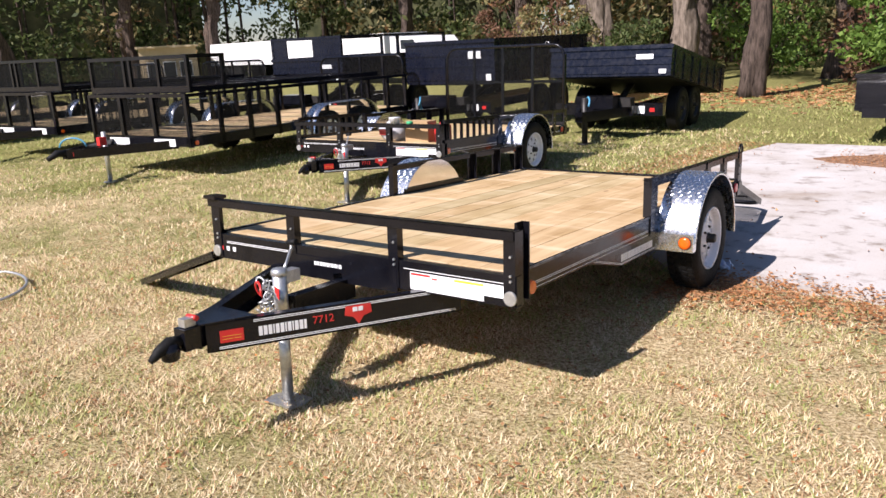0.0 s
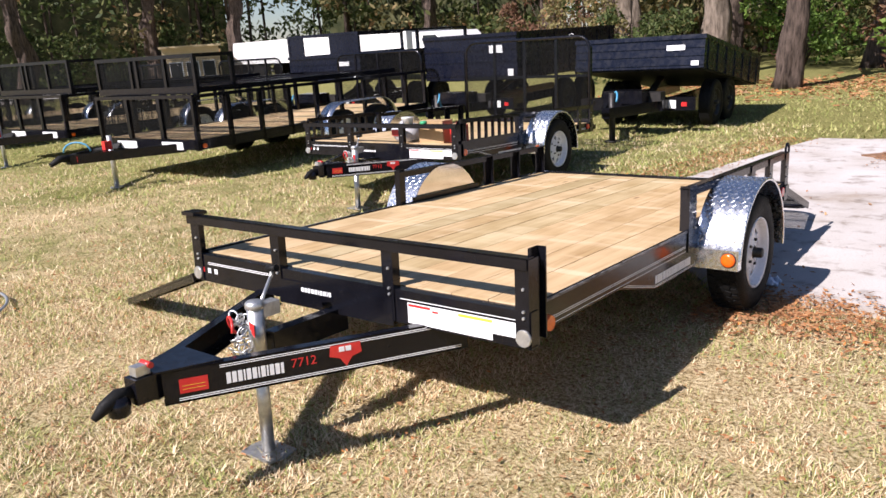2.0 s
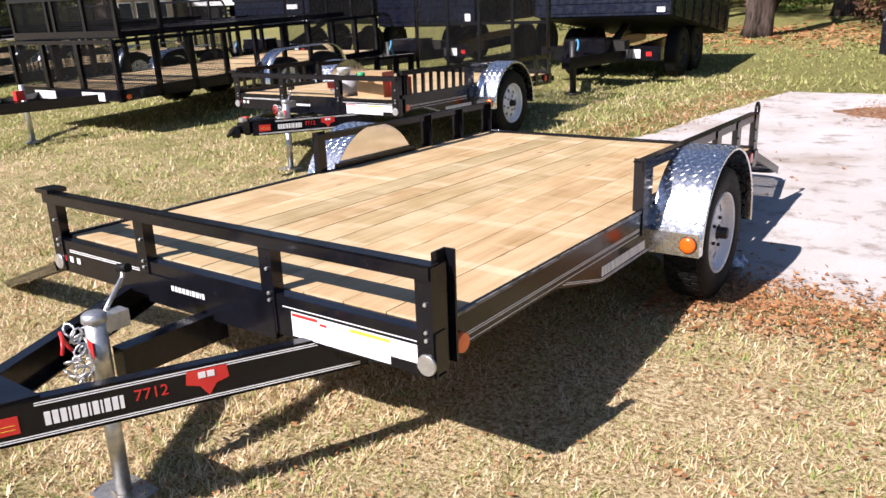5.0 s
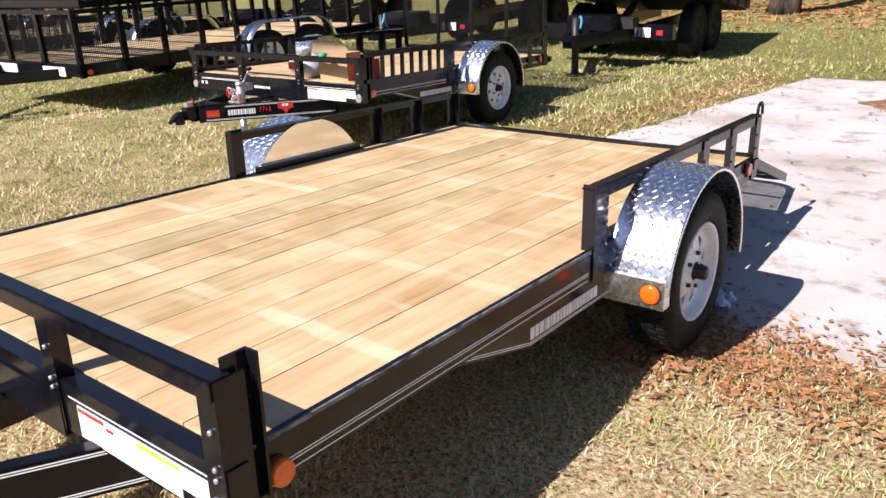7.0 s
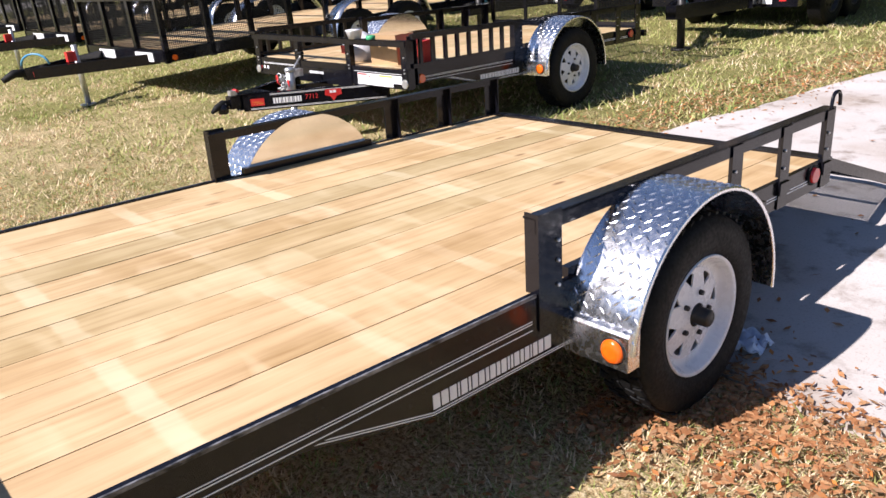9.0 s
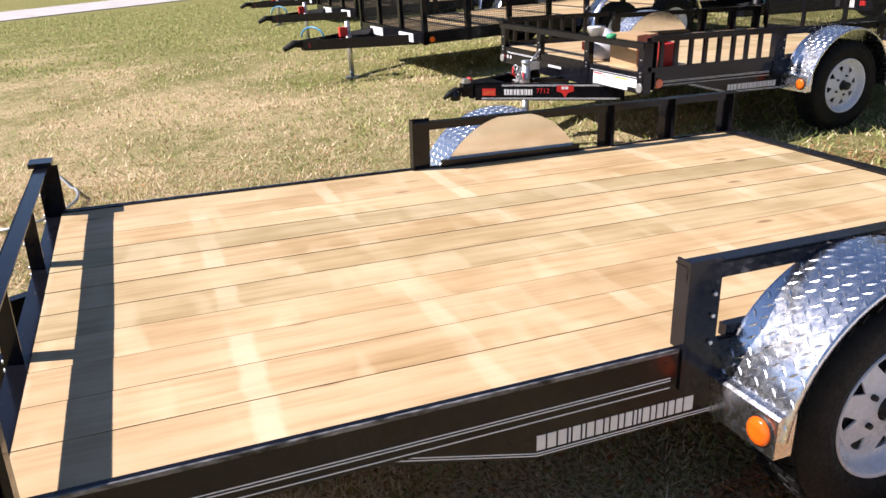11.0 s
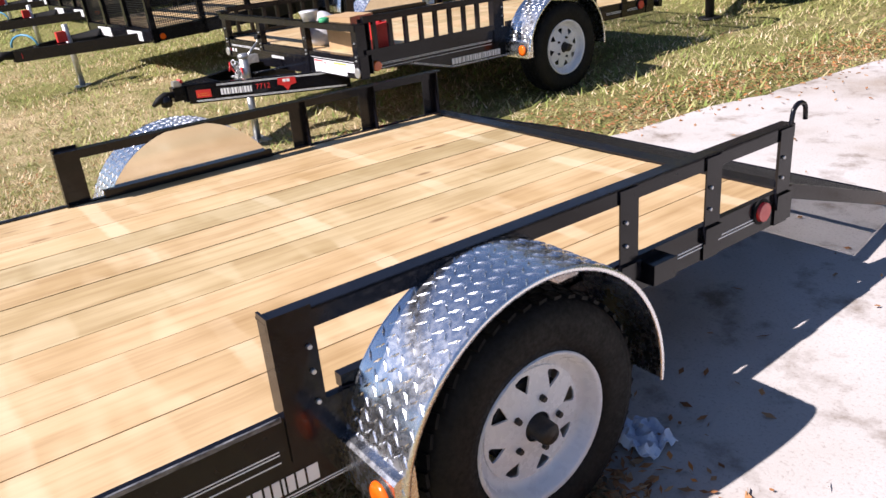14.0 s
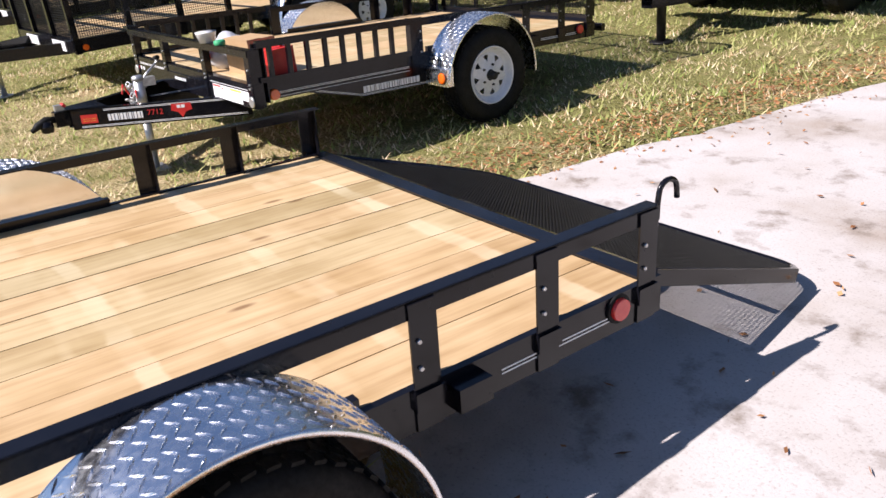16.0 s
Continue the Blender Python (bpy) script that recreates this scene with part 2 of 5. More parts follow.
def concrete():
    m, nt, b = material("worn_concrete", (0.5, 0.48, 0.45), 0.85, spec=0.3)
    fine = noise_node(nt, 90, 5, 0.7)
    mid = noise_node(nt, 4, 5, 0.65)
    big = noise_node(nt, 0.9, 5, 0.6)
    c1 = ramp(nt, big.outputs["Fac"], [(0.30, (0.34, 0.285, 0.235)), (0.46, (0.475, 0.44, 0.41)), (0.7, (0.55, 0.52, 0.50))]).outputs["Color"]
    c2 = ramp(nt, mid.outputs["Fac"], [(0.30, (0.50, 0.45, 0.40)), (0.46, (1, 1, 1)), (1, (1.06, 1.05, 1.04))]).outputs["Color"]
    c3 = ramp(nt, fine.outputs["Fac"], [(0.28, (0.62, 0.59, 0.56)), (0.46, (1, 1, 1))]).outputs["Color"]
    c = mix(nt, 1.0, mix(nt, 1.0, c1, c2, "MULTIPLY"), c3, "MULTIPLY")
    nt.links.new(c, b.inputs["Base Color"])
    bump(nt, b, fine.outputs["Fac"], 0.3, 0.004)
    return m


CONCRETE = concrete()

# ---- mesh helpers ----


def box(bm, x0, x1, y0, y1, z0, z1, m=None):
    vs = [bm.verts.new((x, y, z)) for z in (z0, z1) for y in (y0, y1) for x in (x0, x1)]
    fs = [(0, 2, 3, 1), (4, 5, 7, 6), (0, 1, 5, 4), (2, 6, 7, 3), (0, 4, 6, 2), (1, 3, 7, 5)]
    for f in fs:
        bm.faces.new([vs[i] for i in f])
    if m is not None:
        bmesh.ops.transform(bm, matrix=m, verts=vs)
    return vs


def rod(bm, a, b, r0, r1=None, n=10):
    """A round bar from a to b."""
    a, b = Vector(a), Vector(b)
    r1 = r0 if r1 is None else r1
    q = (b - a).to_track_quat("Z", "Y")
    rings = []
    for p, r in ((a, r0), (b, r1)):
        rings.append([bm.verts.new(p + q @ Vector((r * math.cos(k * math.tau / n), r * math.sin(k * math.tau / n), 0))) for k in range(n)])
    for k in range(n):
        f = bm.faces.new((rings[0][k], rings[0][(k + 1) % n], rings[1][(k + 1) % n], rings[1][k]))
        f.smooth = True
    bm.faces.new(rings[0][::-1])
    bm.faces.new(rings[1])


def tube(bm, pts, r, n=8):
    """A round bar bent through points."""
    pts = [Vector(p) for p in pts]
    rings = []
    for i, p in enumerate(pts):
        d = (pts[min(i + 1, len(pts) - 1)] - pts[max(i - 1, 0)]).normalized()
        q = d.to_track_quat("Z", "Y")
        rr = r[i] if isinstance(r, (list, tuple)) else r
        rings.append([bm.verts.new(p + q @ Vector((rr * math.cos(k * math.tau / n), rr * math.sin(k * math.tau / n), 0))) for k in range(n)])
    for a, b in zip(rings, rings[1:]):
        # align ring b to ring a
        best = min(range(n), key=lambda s: (b[s].co - a[0].co).length)
        b2 = b[best:] + b[:best]
        for k in range(n):
            f = bm.faces.new((a[k], a[(k + 1) % n], b2[(k + 1) % n], b2[k]))
            f.smooth = True
        b[:] = b2
    bm.faces.new(rings[0][::-1])
    bm.faces.new(rings[-1])


def slab(bm, pts, thick, axis):
    """A plate: an outline of (a, b) in the plane across axis, from axis position thick[0] to thick[1]."""
    def at(p, w):
        return {"x": (w, p[0], p[1]), "y": (p[0], w, p[1]), "z": (p[0], p[1], w)}[axis]
    lo = [bm.verts.new(at(p, thick[0])) for p in pts]
    hi = [bm.verts.new(at(p, thick[1])) for p in pts]
    bm.faces.new(lo)
    bm.faces.new(hi[::-1])
    for k in range(len(pts)):
        j = (k + 1) % len(pts)
        bm.faces.new((lo[k], hi[k], hi[j], lo[j]))


def lathe(bm, profile, centre, n=40, axis="x"):
    rings = []
    for r, w in profile:
        ring = []
        for k in range(n):
            c, s = r * math.cos(k * math.tau / n), r * math.sin(k * math.tau / n)
            ring.append(bm.verts.new(Vector(centre) + (Vector((w, c, s)) if axis == "x" else Vector((c, s, w)))))
        rings.append(ring)
    for a, b in zip(rings, rings[1:]):
        for k in range(n):
            f = bm.faces.new((a[k], a[(k + 1) % n], b[(k + 1) % n], b[k]))
            f.smooth = True


def part(name, bm, mat, parent=None, label="", bevel=0.0):
    if bevel:
        sharp = [e for e in bm.edges if len(e.link_faces) == 2 and e.calc_face_angle() > 0.6]
        bmesh.ops.bevel(bm, geom=sharp, offset=bevel, segments=1, affect="EDGES", clamp_overlap=True)
    bmesh.ops.recalc_face_normals(bm, faces=bm.faces)
    me = bpy.data.meshes.new(name)
    bm.to_mesh(me)
    bm.free()
    me.materials.append(mat)
    ob = new(name, me)
    if parent:
        ob.parent = parent
    if label:
        ob["label"] = label
    return ob


def boxes(name, rows, mat, parent, label="", bevel=0.0):
    bm = bmesh.new()
    for r in rows:
        box(bm, *r)
    return part(name, bm, mat, parent, label, bevel)


def quads(name, corners, mat, parent=None):
    """One mesh of loose four-cornered faces from an array (n, 4, 3)."""
    n = len(corners)
    me = bpy.data.meshes.new(name)
    me.from_pydata(corners.reshape(-1, 3).tolist(), [], np.arange(n * 4).reshape(n, 4).tolist())
    me.materials.append(mat)
    ob = new(name, me)
    if parent:
        ob.parent = parent
    return ob


def text_part(name, body, size, mat, parent, m, label=""):
    cu = bpy.data.curves.new(name, "FONT")
    cu.body = body
    cu.size = size
    cu.extrude = 0.001
    cu.align_x, cu.align_y = "LEFT", "BOTTOM"
    tmp = bpy.data.objects.new(name, cu)
    scene.collection.objects.link(tmp)
    me = bpy.data.meshes.new_from_object(tmp.evaluated_get(bpy.context.evaluated_depsgraph_get()))
    bpy.data.objects.remove(tmp)
    me.materials.clear()
    me.materials.append(mat)
    ob = new(name, me)
    ob.parent = parent
    ob.matrix_basis = m
    if label:
        ob["label"] = label
    return ob


# ---- ground and pavement ----
def ground():
    xs = np.concatenate([np.linspace(-600, -30, 12), np.linspace(-28, 14, 130), np.linspace(20, 600, 12)])
    ys = np.concatenate([np.linspace(-600, -14, 12), np.linspace(-12, 30, 130), np.linspace(36, 600, 12)])
    verts = []
    for y in ys:
        for x in xs:
            near = 1.0 if -28 <= x <= 14 and -12 <= y <= 30 else 0.0
            z = near * (0.018 * noise.noise((x * 0.9, y * 0.9, 0)) + 0.012 * noise.noise((x * 3.1, y * 3.1, 5)))
            if x > -3.9 and y > 4.7 and y < 13:
                z -= 0.03
            verts.append((x, y, z))
    nx = len(xs)
    faces = [(j * nx + i, j * nx + i + 1, (j + 1) * nx + i + 1, (j + 1) * nx + i) for j in range(len(ys) - 1) for i in range(nx - 1)]
    me = bpy.data.meshes.new("ground")
    me.from_pydata(verts, [], faces)
    me.materials.append(LAWN)
    ob = new("ground", me)
    return tagged(ob, "dry winter lawn with straw and green patches", "lawn", kind="structure")


ground()


def edge_wave(x, k):
    return 0.10 * noise.noise((x * 1.3, k, 0)) + 0.05 * noise.noise((x * 4.7, k, 3))


def slab_pavement():
    pts = []
    for k in range(40):
        x = -1.75 + k * (9.0 / 39)
        pts.append((x, 5.15 + edge_wave(x, 1)))
    for k in range(14):
        y = 5.2 + k * (6.2 / 13)
        pts.append((7.4, y))
    for k in range(40):
        x = 7.3 - k * (9.9 / 39)
        pts.append((x, 11.65 + edge_wave(x, 7) - 0.05 * max(0, -1.2 - x) ** 2))
    for k in range(28):
        y = 10.9 - k * (3.6 / 27)
        pts.append((-2.75 - 0.75 * (10.9 - y) / 3.6 + edge_wave(y, 4), y))
    for k in range(10):
        x = -3.5 + k * (1.7 / 9)
        pts.append((x, 7.2 - 2.05 * (k / 9) + edge_wave(x, 9)))
    bm = bmesh.new()
    slab(bm, pts, (-0.12, 0.012), "z")
    bmesh.ops.triangulate(bm, faces=bm.faces)
    return tagged(part("pavement", bm, CONCRETE), "worn pale concrete slab with stains", "pavement", kind="structure")


slab_pavement()


def soil_patch():
    pts = []
    for k in range(48):
        a = k * math.tau / 48
        w = 1 + 0.22 * noise.noise((2 * math.cos(a), 2 * math.sin(a), 8)) + 0.08 * noise.noise((7 * math.cos(a), 7 * math.sin(a), 1))
        pts.append((0.42 + 2.3 * w * math.cos(a), 10.35 + 0.62 * w * math.sin(a)))
    bm = bmesh.new()
    slab(bm, pts, (0.0, 0.017), "z")
    m = varied("brown_soil", (0.16, 0.085, 0.05), (0.36, 0.22, 0.14), 14, 0.95, 0, 0, 0.6, 0.01, 0.05, 0.1)
    return tagged(part("soil_patch", bm, m), "brown soil and leaf mulch washed over the concrete", "soil", kind="structure")


soil_patch()


def far_road():
    pts = []
    for k in range(30):
        y = -40 + 3.0 * k
        pts.append((-30.0 - 0.44 * y + 0.8 * edge_wave(y, 2), y))
    pts += [(x - 6.5, y) for x, y in pts[::-1]]
    bm = bmesh.new()
    slab(bm, pts, (-0.05, 0.03), "z")
    bmesh.ops.triangulate(bm, faces=bm.faces)
    m = varied("pale_road", (0.40, 0.37, 0.35), (0.52, 0.49, 0.46), 1.5, 0.9, 0, 0, 0.3, 0.01)
    return tagged(part("road", bm, m), "pale worn road beyond the lawn", "road", kind="structure")


far_road()

# ---- utility trailers ----
H, LONG, DECK = 1.01, 3.515, 0.572
HUB_V, HUB_W, TYRE = 2.135, 0.372, 0.332
GROUND_RISE, GROUND_AT = 0.0535, -0.068


def wheel(trailer, u, side, v=HUB_V, w=HUB_W, r=TYRE, paint=None):
    """A white spoked wheel whose outer face looks towards side (+1 or -1 along u). paint: dark rim colour standing for
    shade.
    """
    ob = new("wheel")
    ob.parent = trailer
    ob.location = (u, v, w)
    ob["label"] = "steel wheel with a black tyre, its rim darkened as shade" if paint else "white spoked steel wheel with a black tyre"
    s = side
    bm = bmesh.new()
    k = r / 0.332
    lathe(bm, [(0.195 * k, -0.085 * s), (0.235 * k, -0.098 * s), (0.285 * k, -0.100 * s), (0.318 * k, -0.088 * s), (0.330 * k, -0.060 * s), (0.332 * k, 0), (0.330 * k, 0.060 * s),
               (0.318 * k, 0.088 * s), (0.285 * k, 0.100 * s), (0.235 * k, 0.098 * s), (0.195 * k, 0.085 * s), (0.195 * k, -0.085 * s)], (0, 0, 0), 48)
    part("tyre", bm, RUBBER, ob)
    bm = bmesh.new()
    n = 44
    for j in range(n):
        for row, w0 in ((0, -0.062), (1, -0.022), (2, 0.018), (3, 0.058)):
            a = (j + 0.5 * (row % 2)) * math.tau / n
            m = Matrix.Rotation(a, 4, "X") @ Matrix.Translation((w0 + 0.002, 0, 0.331 * k)) @ Matrix.Rotation(0.25 if row % 2 else -0.25, 4, "Z")
            box(bm, -0.016, 0.016, -0.016, 0.016, -0.004, 0.0045, m)
    part("tread", bm, RUBBER, ob)
    bm = bmesh.new()
    lathe(bm, [(0.150 * k, 0.045 * s), (0.172 * k, 0.050 * s), (0.180 * k, 0.062 * s), (0.190 * k, 0.086 * s), (0.200 * k, 0.094 * s), (0.203 * k, 0.086 * s), (0.196 * k, 0.06 * s), (0.190 * k, -0.08 * s)], (0, 0, 0), 48)
    # dished disc with eight three-cornered openings
    loops = [[(0.152 * k * math.cos(j * math.tau / 48), 0.152 * k * math.sin(j * math.tau / 48)) for j in range(48)],
             [(0.040 * k * math.cos(j * math.tau / 24), 0.040 * k * math.sin(j * math.tau / 24)) for j in range(24)]]
    for j in range(8):
        a = j * math.tau / 8 + 0.2
        loops.append([(rr * k * math.cos(a + d), rr * k * math.sin(a + d)) for rr, d in ((0.098, 0.0), (0.134, -0.17), (0.141, -0.15), (0.144, 0.0), (0.141, 0.15), (0.134, 0.17))])
    disc = bmesh.new()
    edges = []
    for loop in loops:
        vs = [disc.verts.new((0, p[0], p[1])) for p in loop]
        edges += [disc.edges.new((vs[i], vs[(i + 1) % len(vs)])) for i in range(len(vs))]
    bmesh.ops.triangle_fill(disc, use_beauty=True, use_dissolve=False, edges=edges)
    for vtx in disc.verts:
        rad = math.hypot(vtx.co.y, vtx.co.z) / k
        vtx.co.x = s * (0.050 + 0.018 * max(0, (0.152 - rad) / 0.1))
    got = bmesh.ops.extrude_face_region(disc, geom=list(disc.faces))
    bmesh.ops.translate(disc, vec=(-0.006 * s, 0, 0), verts=[g for g in got["geom"] if isinstance(g, bmesh.types.BMVert)])
    me = bpy.data.meshes.new("disc")
    disc.to_mesh(me)
    disc.free()
    bm.from_mesh(me)
    rim = part("rim", bm, paint or WHITE, ob, "steel rim coloured dark for the shade it stands in" if paint else "white spoked steel rim")
    bm = bmesh.new()
    lathe(bm, [(0.001, 0.118 * s), (0.024, 0.118 * s), (0.029, 0.112 * s), (0.030, 0.075 * s), (0.034, 0.066 * s), (0.040, 0.060 * s), (0.041, 0.045 * s)], (0, 0, 0), 24)
    part("hub_cap", bm, DARK, rim, "dark greased hub cap")
    for j in range(5):
        a = j * math.tau / 5
        bm = bmesh.new()
        rod(bm, (0.055 * s, 0.073 * math.cos(a), 0.073 * math.sin(a)), (0.076 * s, 0.073 * math.cos(a), 0.073 * math.sin(a)), 0.010, 0.008, 6)
        part("lug_nut", bm, DARK, rim)
    bm = bmesh.new()
    rod(bm, (-0.09 * s, 0, 0), (0.04 * s, 0, 0), 0.12, 0.12, 24)
    part("brake_drum", bm, DARK, ob)
    return ob


def fender(trailer, side, v=HUB_V, w=HUB_W, span=0.0):
    """Round bright tread-plate fender with a flat back panel. span: spreads it over two axles."""
    s = side
    ob = new("fender")
    ob.parent = trailer
    ob["label"] = "bright aluminium tread plate fender"
    r = 0.424
    u0, u1 = s * (H - 0.01), s * (H + 0.232)
    arc = []
    for k in range(41):
        a = radians(175 - k * (175 + 3) / 40)
        push = span * (0.5 if math.cos(a) > 0 else -0.5)
        arc.append((v + r * math.cos(a) * (1.0 if math.cos(a) < 0 else 0.96) + push, w + r * math.sin(a)))
    bm = bmesh.new()
    outer = [[bm.verts.new((u, p[0], p[1])) for u, p in zip(us, arc)] for us in ([u0] * len(arc), [u1] * len(arc))]
    cen = Vector((v, w))
    inner = [[bm.verts.new((u, *(Vector(p) + (cen - Vector(p)).normalized() * 0.005))) for u, p in zip(us, arc)] for us in ([u0] * len(arc), [u1] * len(arc))]
    for i in range(len(arc) - 1):
        for f in ((outer[0][i], outer[0][i + 1], outer[1][i + 1], outer[1][i]), (inner[0][i + 1], inner[0][i], inner[1][i], inner[1][i + 1])):
            bm.faces.new(f).smooth = True
        for e in (0, 1):
            bm.faces.new([bm.verts.new(q.co) for q in (outer[e][i], outer[e][i + 1], inner[e][i + 1], inner[e][i])])
    part("fender_top", bm, ALU, ob)
    # rolled lip on the open edge
    bm = bmesh.new()
    lip = [[bm.verts.new((u1 + s * d, *(cen + (Vector(p) - cen) * (1 - q)))) for p in arc] for d, q in ((0.0, 0.0), (0.005, 0.008), (0.005, 0.034), (0.0, 0.036))]
    for a, b in zip(lip, lip[1:]):
        for i in range(len(arc) - 1):
            bm.faces.new((a[i], a[i + 1], b[i + 1], b[i])).smooth = True
    part("lip", bm, ALU, ob)
    # back panel towards the deck
    bm = bmesh.new()
    back = [p for p in arc if p[1] > DECK + 0.01]
    slab(bm, back, (s * (H - 0.012), s * (H - 0.006)), "x")
    part("back_panel", bm, MIRROR_ALU, ob)
    # boxed front foot with the marker lamp
    fv, fw = v - r - span / 2 - 0.012, w + 0.104
    x0, x1 = sorted((u0, u1 - s * 0.004))
    bm = bmesh.new()
    slab(bm, [(fv, fw - 0.115), (fv, fw - 0.008), (fv + 0.008, fw), (fv + 0.055, fw + 0.016), (fv + 0.055, fw - 0.115)], (x0, x1), "x")
    part("front_foot", bm, ALU, ob, bevel=0.002)
    lu = s * (H + 0.178)
    bm = bmesh.new()
    lathe_y = [(lu, fv - d, fw - 0.060) for d in (0.0, 0.010, 0.016, 0.019)]
    tube(bm, lathe_y, [0.038, 0.037, 0.031, 0.018], 20)
    part("marker_lamp", bm, AMBER, ob, "round amber marker lamp")
    bm = bmesh.new()
    rod(bm, (lu, fv, fw - 0.060), (lu, fv - 0.005, fw - 0.060), 0.042, 0.041, 20)
    part("lamp_rim", bm, DARK, ob)
    # raised tread bars, two crossed directions
    bm = bmesh.new()
    flat = []
    total = 0.0
    for a, b in zip(arc, arc[1:]):
        flat.append((total, a, b))
        total += math.dist(a, b)
    rows = int(total / 0.029)
    for i in range(rows):
        for j in range(8):
            d = (i + 0.5) * total / rows
            for t0, a, b in flat:
                if t0 + math.dist(a, b) >= d:
                    break
            f = (d - t0) / max(math.dist(a, b), 1e-6)
            p = Vector((a[0] + (b[0] - a[0]) * f, a[1] + (b[1] - a[1]) * f))
            nrm = (p - cen).normalized()
            tan = Vector((b[0] - a[0], b[1] - a[1])).normalized()
            uu = s * (H + 0.008 + 0.029 * j + (0.0145 if i % 2 else 0))
            ang = 0.75 if (i + j) % 2 else -0.75
            X = Vector((math.cos(ang), tan.x * math.sin(ang), tan.y * math.sin(ang)))
            Z = Vector((0, nrm.x, nrm.y))
            Y = Z.cross(X)
            c = Vector((uu, p.x, p.y))
            ring = [bm.verts.new(c + X * (0.0165 * e) + Y * (0.0044 * g)) for e, g in ((1, 0), (0, 1), (-1, 0), (0, -1))]
            top = [bm.verts.new(c + X * (0.009 * e) + Z * 0.0028) for e in (1, -1)]
            bm.faces.new((ring[0], ring[1], top[1], top[0]))
            bm.faces.new((ring[1], ring[2], top[1]))
            bm.faces.new((ring[2], ring[3], top[0], top[1]))
            bm.faces.new((ring[3], ring[0], top[0]))
    tagged(part("tread_pattern", bm, ALU, ob), kind="stuff")
    bm = bmesh.new()
    x0, x1 = sorted((s * (H - 0.040), s * (H - 0.013)))
    box(bm, x0, x1, v - 0.40, v + 0.36, DECK + 0.002, DECK + 0.036)
    part("sill_bar", bm, BLACK, ob, "black steel bar under the fender panel", 0.003)
    return ob


def bolts(name, places, mat, parent, axis, r=0.007):
    for p in places:
        bm = bmesh.new()
        d = Vector({"x": (0.008, 0, 0), "-x": (-0.008, 0, 0), "-y": (0, -0.008, 0)}[axis])
        rod(bm, Vector(p), Vector(p) + d, r, r * 0.8, 6)
        part(name, bm, mat, parent)


def wire_mesh(name, parent, place, w, h, pitch, thick=0.0022, label="", deep=0.0):
    """A grid of flat wires in a w by h field; place puts its corner and plane."""
    bm = bmesh.new()
    n1, n2 = int(w / pitch), int(h / pitch)
    deep = deep or thick
    for i in range(1, n1):
        x = i * w / n1
        box(bm, x - thick / 2, x + thick / 2, 0, h, -deep / 2, deep / 2, place)
    for j in range(1, n2):
        y = j * h / n2
        box(bm, 0, w, y - thick / 2, y + thick / 2, -deep / 2, deep / 2, place)
    return part(name, bm, MESH, parent, label)


def letter_bars(name, parent, m, widths, height, mat, gap=0.012):
    """Plain bars in place of lettering, along x of m."""
    bm = bmesh.new()
    x = 0.0
    for wd in widths:
        box(bm, x, x + wd, 0, height, 0, 0.0015, m)
        x += wd + gap
    return part(name, bm, mat, parent)


